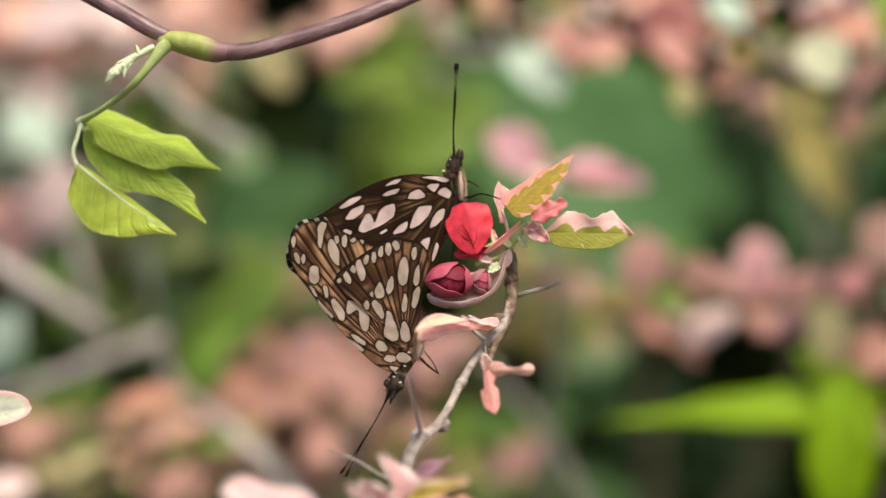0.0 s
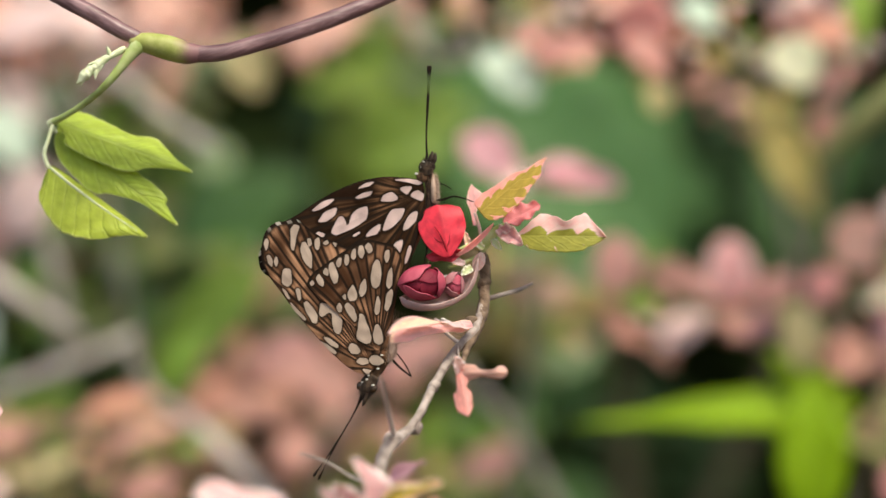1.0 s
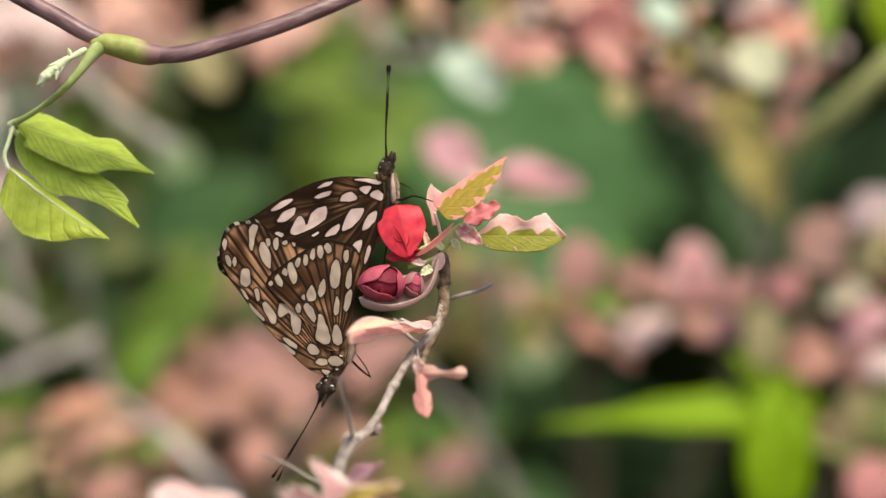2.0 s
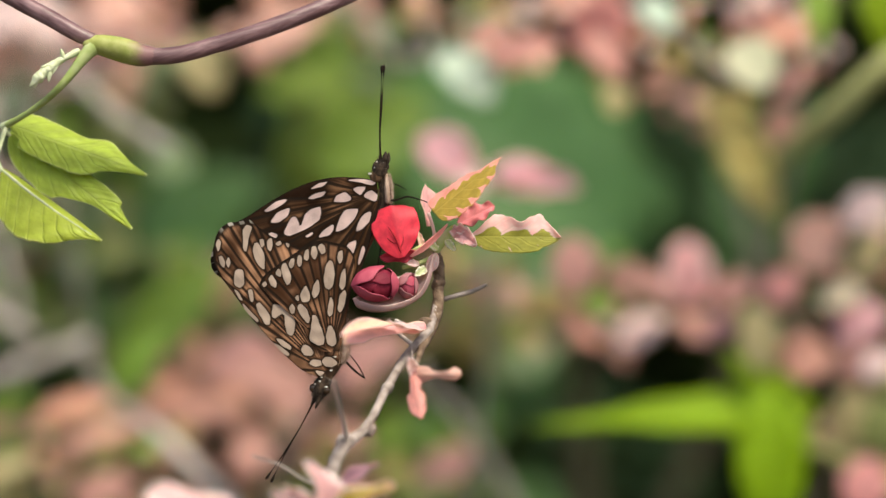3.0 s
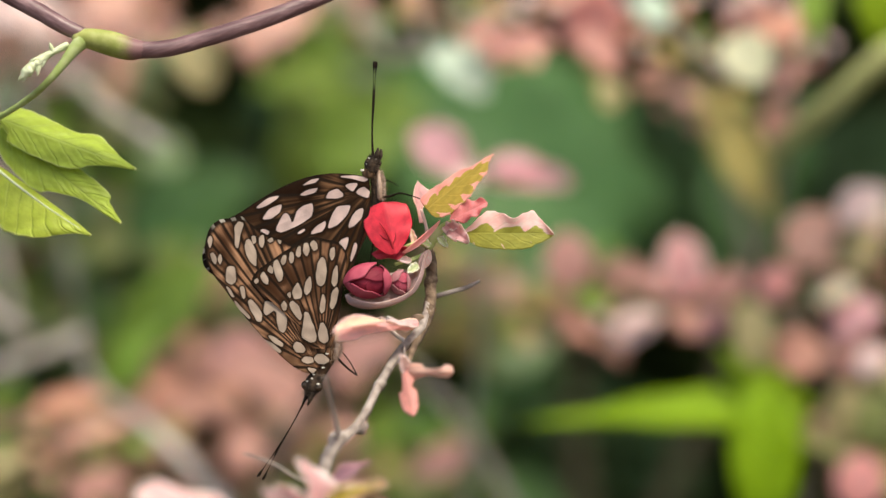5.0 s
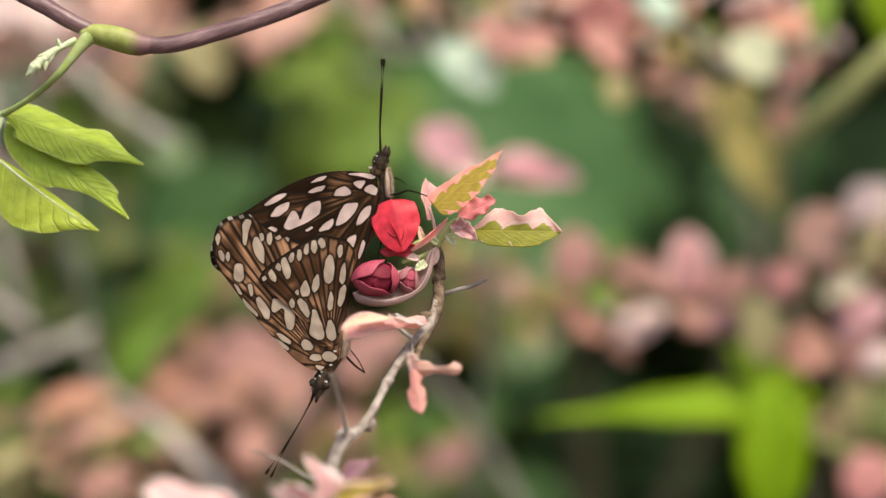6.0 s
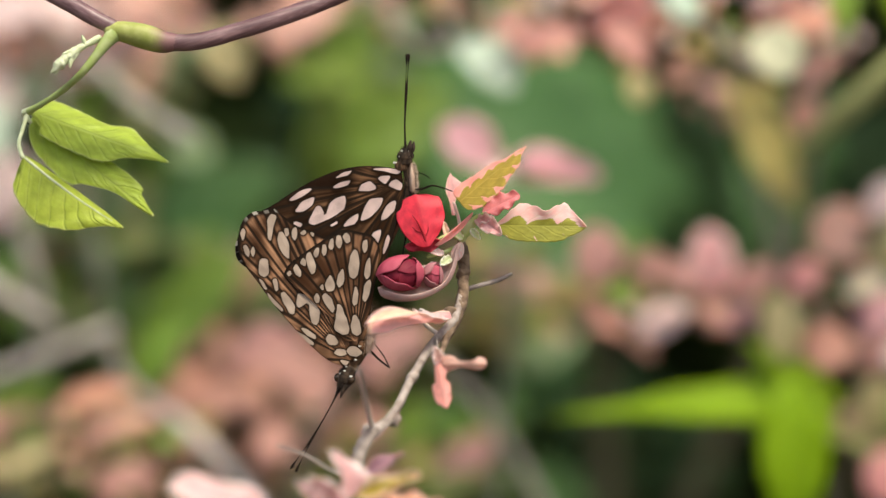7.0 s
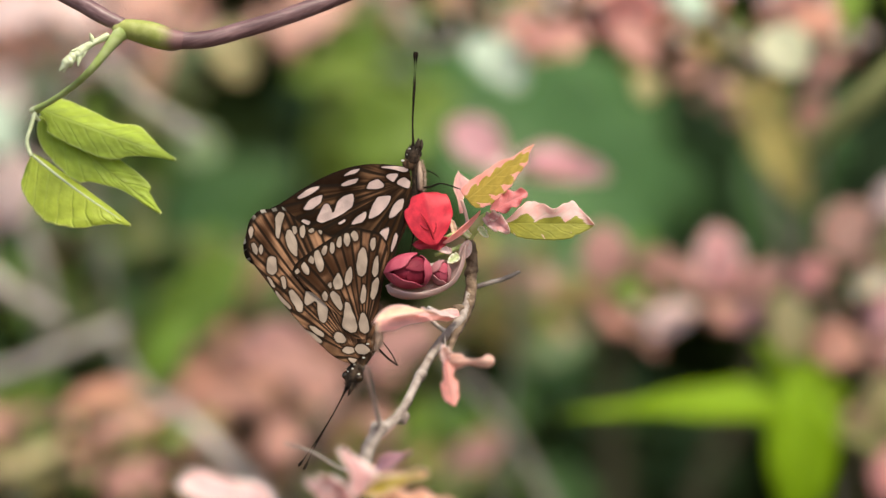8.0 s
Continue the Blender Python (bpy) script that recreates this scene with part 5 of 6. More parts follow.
# ---- butterflies ----
def spot_gap(px, pz, corners, soft=0.07):
    """Distance to a spot with rounded corners: negative inside."""
    c = np.array(corners, float)
    for cut in (0.15, 0.22):
        after = np.roll(c, -1, axis=0)
        c = np.stack([c + cut * (after - c), after - cut * (after - c)], 1).reshape(-1, 2)
    nxt = np.roll(c, -1, axis=0)
    near = np.full(px.shape, 1e9)
    inside = np.zeros(px.shape, bool)
    for a, b in zip(c, nxt):
        e = b - a
        k = np.clip(((px - a[0]) * e[0] + (pz - a[1]) * e[1]) / (e @ e + 1e-9), 0, 1)
        near = np.minimum(near, np.hypot(px - a[0] - k * e[0], pz - a[1] - k * e[1]))
        cross = ((a[1] > pz) != (b[1] > pz)) & (px < (b[0] - a[0]) * (pz - a[1]) / (b[1] - a[1] + 1e-12) + a[0])
        inside ^= cross
    return np.where(inside, -near, near) - soft


def wobble(x, z, f, seed):
    rng = np.random.RandomState(seed)
    out = np.zeros_like(x)
    for k in range(7):
        a, p, g = rng.rand() * 6.28, rng.rand() * 6.28, f * (0.6 + rng.rand() * 1.3)
        out += np.sin((x * math.cos(a) + z * math.sin(a)) * g + p)
    return out / 3.5


def smooth(e0, e1, x):
    t = np.clip((x - e0) / (e1 - e0), 0, 1)
    return t * t * (3 - 2 * t)


def wing(name, base, rim, spots, veins, depth, parent, tone, spot_col, dark=0.4, camber=0.5, seed=0, ns=260, nr=200, flecks=0.0, label="", tone_at=(0.25, 0.75), shade=0.75, deep=1.0, plump=0.0, stout=1.0, light=(1.0, 1.0)):
    """A wing as a fan from its base to its rim (millimetres); veins run out to the given shares of the rim."""
    edge = spline(rim, ns)
    r = np.linspace(0.0, 1.0, nr) ** 0.9
    b = np.array(base)
    share = np.linspace(0, 1, ns)
    R, Sh = np.meshgrid(r, share, indexing="ij")
    X = b[0] + R * (edge[None, :, 0] - b[0])
    Z = b[1] + R * (edge[None, :, 1] - b[1])
    # veins: straight rays that swing a little
    swing = Sh + 0.018 * np.sin(R * 3.1) * np.sin(Sh * 9 + seed)
    span = np.hypot(edge[:, 0] - b[0], edge[:, 1] - b[1])[None, :] * R
    width = np.gradient(np.unwrap(np.arctan2(edge[:, 1] - b[1], edge[:, 0] - b[0])))
    gap = np.full_like(X, 9.0)
    for v in veins:
        i = np.argmin(np.abs(share - v))
        per = abs(width[max(0, i - 3):i + 4].mean()) * (ns - 1)
        gap = np.minimum(gap, np.abs(swing - v) * per * span)
    thin = np.clip(0.45 + 0.75 * R, 0, 1)
    line = (1 - smooth(0.11, 0.28, gap / thin / stout)) * smooth(0.04, 0.25, R)
    mids = np.full_like(X, 9.0)
    for a, c in zip(veins[:-1], veins[1:]):
        mids = np.minimum(mids, np.abs(swing - (a + c) / 2) * 2.2 * span)
    crease = (1 - smooth(0.05, 0.3, mids)) * smooth(0.35, 0.6, R)
    fold = (1 - smooth(0.0, 1.3, gap)) * smooth(0.15, 0.5, R)
    streak = wobble(Sh * 34, R * 4, 1.0, seed + 1) * 0.26 + wobble(Sh * 120, R * 5, 1.0, seed + 21) * 0.2 + 0.5
    cloud = wobble(X, Z, 0.55, seed + 2) * 0.5 + 0.5
    tan_, brown, black = np.array(tone), np.array((0.095, 0.036, 0.016)) * deep, np.array((0.014, 0.0085, 0.006))
    mixv = np.clip(smooth(*tone_at, 0.45 * cloud + 0.55 * streak) * (1 - dark) + 0.05, 0, 1)
    # paler towards the base or the tip
    mixv = np.clip(mixv * (light[0] + (light[1] - light[0]) * smooth(0.35, 0.8, R)), 0, 1)
    # along the veins it darkens with scales
    col = brown + (tan_ - brown) * mixv[..., None]
    col = col * (1 - 0.48 * fold[..., None] * (0.6 + 0.4 * streak[..., None]))
    # each cell between two veins carries dark blocks of its own
    cell = np.searchsorted(np.array(veins), swing).astype(float)
    patch = smooth(0.34, 0.8, wobble(cell * 5.7, span * 0.55, 1.0, seed + 11) * 0.4 + 0.12 * wobble(X, Z, 1.1, seed + 17) + 0.5)
    col = col + (brown * 0.7 - col) * (shade * patch)[..., None]
    col = col + (brown * 0.5 - col) * (0.3 * crease)[..., None]
    d = np.full_like(X, 9.0)
    WX = X + 0.05 * wobble(X, Z, 0.8, seed + 12) + 0.035 * wobble(X, Z, 2.4, seed + 15)
    WZ = Z + 0.05 * wobble(X, Z, 0.8, seed + 13) + 0.035 * wobble(X, Z, 2.4, seed + 16)
    for corners in spots:
        d = np.minimum(d, spot_gap(WX, WZ, corners))
    d = d + 0.025 * wobble(X, Z, 1.8, seed + 4) - plump
    halo = 1 - smooth(0.1, 0.85, d + 0.35 * wobble(X, Z, 0.9, seed + 5))
    col = col + (brown * 0.55 - col) * (shade * halo)[..., None]
    ring = 1 - smooth(0.1, 0.38, d)
    col = col + (black - col) * (0.88 * ring)[..., None]
    col = col + (black - col) * (0.94 * line)[..., None]
    border = smooth(0.955, 0.985, R)
    col = col + (black - col) * border[..., None]
    if flecks:
        fl = smooth(0.3, 0.6, np.sin(Sh * 120) * 0.7 + 0.3) * smooth(0.975, 0.985, R) * smooth(flecks - 0.09, flecks - 0.05, Sh) * (1 - smooth(flecks + 0.07, flecks + 0.1, Sh))
        fl = fl * np.clip(0.45 + 0.5 * wobble(Sh * 60, R, 1.0, seed + 20), 0, 0.9)
        col = col + (np.array((0.66, 0.58, 0.5)) - col) * fl[..., None]
    inside = 1 - smooth(-0.05, 0.04, d)
    sc = np.array(spot_col) * (0.92 + 0.12 * wobble(X, Z, 1.6, seed + 6))[..., None]
    col = col + (sc - col) * inside[..., None]
    Y = depth - camber * np.sin(R * 2.6) + 0.12 * wobble(X, Z, 0.4, seed + 8) + 0.1 * fold - 0.05
    pts = np.stack([X, Y, Z + EYE_Z * 1000], -1).reshape(-1, 3) / 1000
    faces = [(i * ns + j, i * ns + j + 1, (i + 1) * ns + j + 1, (i + 1) * ns + j) for i in range(nr - 1) for j in range(ns - 1)]
    return part(name, pts, faces, WING, parent, label=label, pattern=np.clip(col.reshape(-1, 3), 0, 1))


def ball(name, c, r, mat, parent, squash=(1, 1, 1), n=12, label=""):
    v, f = [], []
    for i in range(1, n):
        for k in range(2 * n):
            a, b = math.pi * i / n, math.pi * k / n
            v.append(mm(c[0] + r * squash[0] * math.sin(a) * math.cos(b), c[1] + r * squash[1] * math.sin(a) * math.sin(b), c[2] + r * squash[2] * math.cos(a)))
    m = 2 * n
    for i in range(n - 2):
        for k in range(m):
            f.append((i * m + k, i * m + (k + 1) % m, (i + 1) * m + (k + 1) % m, (i + 1) * m + k))
    f += [tuple(range(m))[::-1], tuple((n - 2) * m + k for k in range(m))]
    return part(name, v, f, mat, parent, label=label)


def hairs(name, path, radii, count, length, mat, parent, lean, seed=0):
    """Short fur on a body: thin tapering hairs."""
    rng = np.random.RandomState(seed)
    c = spline(np.c_[np.array(path, float), np.array(radii, float)], 60)
    V, F = [], []
    ln = np.array(lean, float)
    for k in range(count):
        q = c[rng.randint(60)]
        d = rng.normal(size=3)
        d /= np.linalg.norm(d)
        a = q[:3] + d * q[3] * 0.9
        e = a + (d * 0.6 + ln * 0.9 + rng.normal(size=3) * 0.25) * length * rng.uniform(0.5, 1.2)
        s = np.cross(e - a, rng.normal(size=3))
        s = s / (np.linalg.norm(s) + 1e-9) * 0.045
        i = len(V)
        V += [mm(*(a + s)), mm(*(a - s)), mm(*e)]
        F.append((i, i + 1, i + 2))
    ob = part(name, V, F, mat, parent, smooth=False)
    ob["kind"] = "stuff"
    return ob


def antenna(pts, parent, k):
    n = len(pts)
    rad = [0.15] + [0.1] * (n - 3) + [0.16, 0.3, 0.22]
    last, prev = np.array(pts[-1], float), np.array(pts[-2], float)
    club = tuple(last + (prev - last) * 0.09)
    return tube("antenna", [*pts[:-1], tuple(last + (prev - last) * 0.2), club, pts[-1]], rad[:n - 1] + [0.13, 0.24, 0.2], CHITIN, parent, 60, 8, 0.05, seed=k)


def build_upper_butterfly():
    fly = thing("butterfly", mm(*(2.8, 0.6, 8.91)), "dark brown butterfly with pinkish white spots, head upward", "butterfly", "mating butterflies")
    outer = [((-18.4, 7.3), (-16.2, 9), (-14.3, 9.3), (-15.8, 8), (-18, 7.1)), ((-17.3, 5.2), (-16.2, 7), (-13.9, 7.9), (-14.3, 6.4), (-15.8, 5.3)),
             ((-17.9, 2.8), (-17.2, 3.5), (-16, 3.1), (-16.5, 2.3), (-17.4, 2.1)), ((-10.4, 11.1), (-8.9, 12.1), (-7.4, 12.4), (-8.2, 11.6)),
             ((-10.8, 9.5), (-9.4, 10.3), (-7.6, 10.7), (-8.1, 9.9), (-9.8, 9.4)), ((-11.2, 2.8), (-10.1, 3.5), (-9.9, 3.3), (-10.8, 2.7)),
             ((-23.8, 4.2), (-22.4, 5), (-22.2, 4.7), (-23.5, 3.9))]
    inner = [((-14.4, 3.0), (-12.9, 4.3), (-10.9, 5.3), (-10.2, 4.7), (-12.4, 3.5)), ((-15, 3.3), (-13.6, 6.2), (-12.9, 6.3), (-12.3, 5.1), (-12.2, 3.7), (-13.9, 2.9)),
             ((-12.2, 3.6), (-11.8, 4.9), (-11.2, 6.7), (-10.1, 7.6), (-8.6, 8), (-8.5, 6.8), (-8.8, 5.7), (-10.4, 4.5)),
             ((-6.2, 8.9), (-5.7, 10), (-4.2, 10.6), (-3.2, 9.7), (-3.3, 9.2), (-4.6, 8.9)), ((-5.9, 3.5), (-5.3, 5.7), (-4.3, 7.5), (-1.8, 7.7), (-2.7, 5.9), (-4, 4.4)),
             ((-8.9, 2.6), (-8.1, 3.8), (-6.3, 4.9), (-6.4, 3.7), (-7, 3)),
             ((-2.8, 11.1), (-2.1, 11.5), (-0.7, 11.5), (-1, 10.8), (-1.5, 10.1)), ((-1, 9.8), (-0.4, 10.7), (0.5, 10.9), (1.5, 10), (1.5, 9.3), (1, 9)),
             ((-3.9, 12.7), (-1.4, 12.8), (0.4, 12.6), (1.2, 12.2), (0.6, 11.8), (-1.6, 12.3))]
    rim = [(1.3, 12.6), (-1.9, 13.1), (-5.9, 13.2), (-9.4, 12.6), (-13.4, 11.1), (-17.4, 8.9), (-21.4, 6.3), (-24.9, 4.3), (-27.2, 1.1), (-27.8, -1.4), (-27.3, -3.3), (-26, -4.4),
           (-22.4, -3.9), (-16.4, -3.5), (-9.4, -3.3), (-3.9, -1.1), (0.4, 4.6)]
    veins = [0.17, 0.3, 0.41, 0.52, 0.61, 0.7, 0.79, 0.87, 0.93, 0.97]
    wing("forewing", (1.5, 10.3), rim, outer + inner, veins, 0.0, fly, (0.48, 0.24, 0.125), (0.72, 0.52, 0.49), 0.3, 0.3, 3, 640, 260, 0.56, "dark wing with pinkish white spots", (0.42, 0.84), 0.9, 0.25, -0.02, 1.5, (1.0, 0.85))
    wing("forewing", (1.5, 10.3), rim, outer + inner, veins, 2.0, fly, (0.48, 0.24, 0.125), (0.72, 0.52, 0.49), 0.8, -0.3, 3, 90, 60, 0.56)
    rim = [(1.4, 9.1), (0.4, 8.1), (-1.2, 6.7), (-2.7, 4.5), (-4, 1.6), (-4.7, -1.1), (-4.2, -3.5), (-3.1, -4.9), (-2, -4.5), (-1.1, -2.1), (-0.1, 1.1), (1, 4.8), (1.7, 7.9)]
    hs = [((-2.3, 3.7), (-1.7, 5.5), (-0.7, 6.9), (0.4, 7.2), (0, 5.3), (-1.2, 4.2)), ((-4.2, 0.7), (-3.6, 1.5), (-2.3, 2.1), (-2.7, 0.4), (-3.3, -0.7), (-3.8, -1.1)), ((-2, -2.2), (-1.7, -0.4), (-1.1, 1.2), (-0.8, 0.5), (-1.3, -1.1)),
          ((-5, -6.5), (-4.7, -4.7), (-4.2, -3.1), (-4, -4.3), (-4.3, -5.9)), ((-3.8, -0.4), (-3.8, 0.9), (-3.2, 0.4))]
    wing("hindwing", (1.6, 9.5), rim, hs, [0.15, 0.28, 0.4, 0.5, 0.6, 0.7, 0.82, 0.93], -0.45, fly, (0.4, 0.2, 0.085), (0.74, 0.54, 0.5), 0.5, 0.2, 5, 160, 120, 0.0, "", (0.4, 0.8), 0.75, 0.45, 0.0)
    wing("hindwing", (1.6, 9.5), rim, hs, [0.15, 0.28, 0.4, 0.5, 0.6, 0.7, 0.82, 0.93], 2.4, fly, (0.4, 0.2, 0.085), (0.74, 0.54, 0.5), 0.6, -0.2, 5, 60, 40)
    ball("collar", (1.2, 0.1, 13.3), 1.15, FUR, fly, (1, 0.7, 0.9), label="brown furry collar")
    body = [(2.1, 0.8, 14.52), (2.4, 0.8, 12.92), (2.81, 0.9, 10.62), (2.71, 1, 8.32), (1.6, 1, 5.91)]
    rad = [0.6, 0.9, 1.1, 1.1, 0.8]
    thorax = tube("thorax", body, rad, DARK_FUR, fly, 30, 16, 0.12, "brown furry thorax")
    hairs("fur", body, rad, 1500, 0.9, FUR, thorax, (0.1, -0.2, -0.6), 1)
    tube("thorax_side", [(3.0, 0.1, 13.71), (3.1, -0.3, 11.3), (3.2, -0.2, 8.7)], [0.28, 0.5, 0.4], FLANK_FUR, thorax, 16, 10, 0.5, "pale pinkish fur on the flank")
    hairs("pale_fur", [(3.3, 0.1, 13.61), (3.5, 0.3, 11.11), (3.5, 0.3, 8.91)], [0.5, 0.65, 0.6], 1200, 0.5, PALE_FUR, thorax, (0.2, -0.2, -0.7), 2)
    tube("abdomen", [(1.8, 1, 6.51), (0.4, 1, 3.61), (-1.4, 1, -0.4), (-2.81, 1, -3.91)], [0.9, 0.95, 0.85, 0.4], FUR, fly, 24, 12, 0.08)
    head = tube("head", [(1.9, 0.5, 13.51), (1.8, 0.4, 14.91), (2.4, 0.5, 16.32)], [1.25, 1.3, 0.65], DARK_FUR, fly, 14, 14, 0.2)
    hairs("fur", [(1.6, 0.3, 13.31), (1.8, 0.2, 14.71), (2.4, 0.3, 16.31)], [1.25, 1.3, 0.7], 1200, 0.6, DARK_FUR, head, (0.1, -0.2, 0.4), 7)
    ball("eye", (1.4, -0.1, 15.1), 0.6, EYE_MAT, head, (0.8, 0.8, 1), label="dark round eye")
    ball("eye", (3.01, 1.2, 15.04), 0.62, EYE_MAT, head, (0.8, 0.8, 1), label="dark round eye")
    tube("palp", [(2.2, 0.1, 15.6), (2.7, 0, 16.6), (2.9, 0.1, 17.7)], [0.4, 0.42, 0.16], DARK_FUR, head, 12, 8, 0.3)
    tube("palp", [(2.81, 0.9, 15.33), (3.31, 0.9, 16.33), (3.41, 0.9, 17.53)], [0.4, 0.42, 0.16], DARK_FUR, head, 12, 8, 0.3)
    for k, (c, r) in enumerate((((1.3, -0.5, 15.88), 0.19), ((1.9, -0.6, 15.38), 0.17), ((1, -0.5, 14.89), 0.22), ((2.2, -0.4, 14.59), 0.24), ((0.1, -0.4, 13.79), 0.3), ((1.5, -0.5, 14.19), 0.2),
                                ((0.8, -0.4, 13.19), 0.26), ((2.4, -0.3, 15.79), 0.16))):
        ball("white_dot", c, r * 0.95, WHITE_SCALE, head, (1.2, 0.5, 0.8), 6)
    antenna([(1.9, 0.4, 15.91), (1.8, 0, 20.1), (2, -0.6, 26.07), (2.2, -1, 32.73)], head, 1)
    antenna([(2.1, 0.9, 15.93), (1.9, 0.8, 20.13), (2.2, 0.6, 26.13), (2.6, 0.4, 32.83)], head, 2)
    tube("leg", [(3.2, 0.2, 9.1), (4.8, -0.5, 9.19), (6.59, -0.6, 9.79), (8.2, 0, 9.5), (10.22, 1, 8.82)], [0.2, 0.2, 0.16, 0.13, 0.09], CHITIN, thorax, 26, 7)
    tube("leg", [(3.41, 0.9, 12.32), (5.12, 1.6, 11.84), (6.43, 2, 11.04)], [0.12, 0.1, 0.07], CHITIN, thorax, 14, 7)
    tube("leg", [(2.21, 1.2, 6.92), (2.31, 1.5, 3.11), (1.9, 1, 0.1), (1.4, 0.5, -2.7)], [0.18, 0.15, 0.14, 0.1], CHITIN, thorax, 20, 7)
    return fly


def build_lower_butterfly():
    fly = thing("butterfly", mm(*(-6.2, 0.4, -19.52)), "brown butterfly with cream spots and dark veins, hanging head down", "butterfly", "mating butterflies")
    tips = [((-23.5, -5.6), (-23.5, -3.4), (-23.1, -3), (-22.1, -3.1), (-21.9, -5.5), (-22.6, -6.2)),
            ((-20.3, 0.5), (-20, 1.6), (-19.5, 1.7), (-18.4, -0.5), (-18.4, -3), (-19.2, -2.3), (-20, -1.1)),
            ((-22.1, 3.8), (-21.5, 4.8), (-20.6, 4.5), (-21.2, 2.6), (-21.5, 0.1), (-21.9, 0.5)), ((-25, -1.7), (-24.6, -0.9), (-24.3, -1.9), (-24.6, -2.7)),
            ((-26.3, -0.8), (-25.8, -0.6), (-25.2, -1.9), (-25.3, -2.7), (-25.9, -2.1)), ((-17.8, 2.1), (-17.2, 2.5), (-16.9, 1.3), (-17.3, 0.2), (-17.8, 0.7)),
            ((-19.2, 2.3), (-18.6, 2.3), (-18.4, 1.3), (-18.9, 0.9)), ((-16.4, 1.5), (-15.7, 2), (-15.4, 1.5), (-15.9, 1.2)), ((-14.6, 1.6), (-14, 1.4), (-14.2, 0.9)),
            ((-26.8, 1.3), (-26.4, 2.3), (-26, 1.7), (-26.4, 0.1))]
    cells = [((-16, -9.3), (-14.6, -9.8), (-13.5, -10.9), (-14, -11.4), (-15.4, -10.6)), ((-19.8, -9.1), (-19.2, -8.7), (-18.4, -9.7), (-17.4, -11.2), (-17.5, -12.6), (-18.2, -12.5), (-19.2, -10.8)),
             ((-17, -11.1), (-16.8, -9.1), (-15.6, -9.3), (-14.4, -10.2), (-15.6, -10.8), (-16.6, -11.5)),
             ((-14.8, -10.4), (-13.7, -10.8), (-13, -12.2), (-13.2, -13.9), (-13.6, -14.5), (-14.3, -14.1), (-14.7, -12.6)),
             ((-16.3, -15.1), (-15.3, -15.3), (-13.7, -16.5), (-13.9, -17), (-15.2, -16.3)), ((-17, -15.7), (-15.4, -16.6), (-14.1, -17.8), (-14.3, -18.1), (-15.6, -17.3)),
             ((-11.9, -17.1), (-11.4, -16.2), (-10.4, -16.5), (-9.8, -17.5), (-10.2, -18), (-11.3, -17.9)),
             ((-10.5, -19.4), (-9.8, -18.7), (-8.6, -18.9), (-8.4, -19.7), (-9.4, -19.9)), ((-8.3, -19.1), (-7.8, -18.4), (-6.6, -18.4), (-5.6, -19.3), (-6, -20.1), (-7.6, -19.9)),
             ((-9.4, -20.7), (-8.4, -20.9), (-7.2, -21.3), (-7.5, -21.9), (-8.6, -21.6)), ((-22.2, -8.9), (-21.4, -9.7), (-19.4, -11.9), (-19.6, -12.2), (-21.2, -10.7)),
             ((-21.2, -6.7), (-20.6, -6.5), (-20.2, -8.3), (-20.6, -8.7)), ((-23.6, -6.4), (-22.8, -7.1), (-22.2, -8.3), (-22.6, -8.3))]
    rim = [(-8.6, -21.9), (-11.2, -20.9), (-14.4, -18.3), (-17.8, -14.7), (-20.9, -11.1), (-23.9, -7), (-26.1, -4), (-27.2, -1.4), (-27.1, 1.6), (-26.4, 3.7), (-24.8, 5.1), (-22.8, 5.4), (-21, 5.7), (-19.4, 4.5),
           (-17.2, 2.9), (-13.9, 1.6), (-11.2, 0.1), (-8.2, -7.9), (-5.6, -15.5), (-5.3, -19.4)]
    veins = [0.06, 0.13, 0.2, 0.3, 0.37, 0.43, 0.48, 0.53, 0.58, 0.63, 0.68, 0.73, 0.78, 0.83, 0.88, 0.94]
    wing("forewing", (-7.6, -20.7), rim, tips + cells, veins, -0.95, fly, (0.67, 0.345, 0.2), (0.53, 0.4, 0.325), 0.1, 0.35, 9, 640, 260, 0.56, "brown wing with cream spots and dark veins", (0.22, 0.64), 0.72, 0.85, 0.02, 1.25, (0.85, 1.3))
    wing("forewing", (-7.6, -20.7), rim, tips + cells, veins, 2.9, fly, (0.6, 0.33, 0.165), (0.52, 0.4, 0.325), 0.3, -0.35, 9, 90, 60)
    margin = [((-19.6, -7.4), (-19.2, -6.1), (-18.3, -6.8), (-17.5, -8.1), (-17.8, -8.5), (-19.1, -8.3)), ((-17.6, -4.6), (-17.1, -3.8), (-16.3, -5.2), (-16.4, -6.2), (-17.2, -5.7)),
              ((-16.4, -3.7), (-15.9, -2.8), (-15.4, -3.3), (-15.6, -4.2)), ((-15.3, -2.9), (-15.1, -2), (-14.6, -1.8), (-13.8, -4.1), (-13.9, -5.4), (-14.4, -5.7), (-15, -4.5)),
              ((-14, -2), (-13.6, -1.1), (-13.2, -1.1), (-13.2, -2.2), (-13.7, -2.7)), ((-12.6, -1.8), (-12.4, -0.5), (-11.9, -0.6), (-11.9, -2.1), (-12.3, -2.5)),
              ((-11.4, -1.1), (-11.2, 0.2), (-10.7, 0.5), (-10.6, -0.8), (-11, -1.4)), ((-10.2, -0.2), (-10, 0.9), (-9.4, 1), (-9.1, -0.3), (-9.6, -1.2)),
              ((-9, 0.8), (-8.4, 1.4), (-7.9, 1), (-7.8, 0.1), (-8.4, -0.3)), ((-18.7, -5.5), (-18.2, -5.1), (-18, -5.6), (-18.4, -6))]
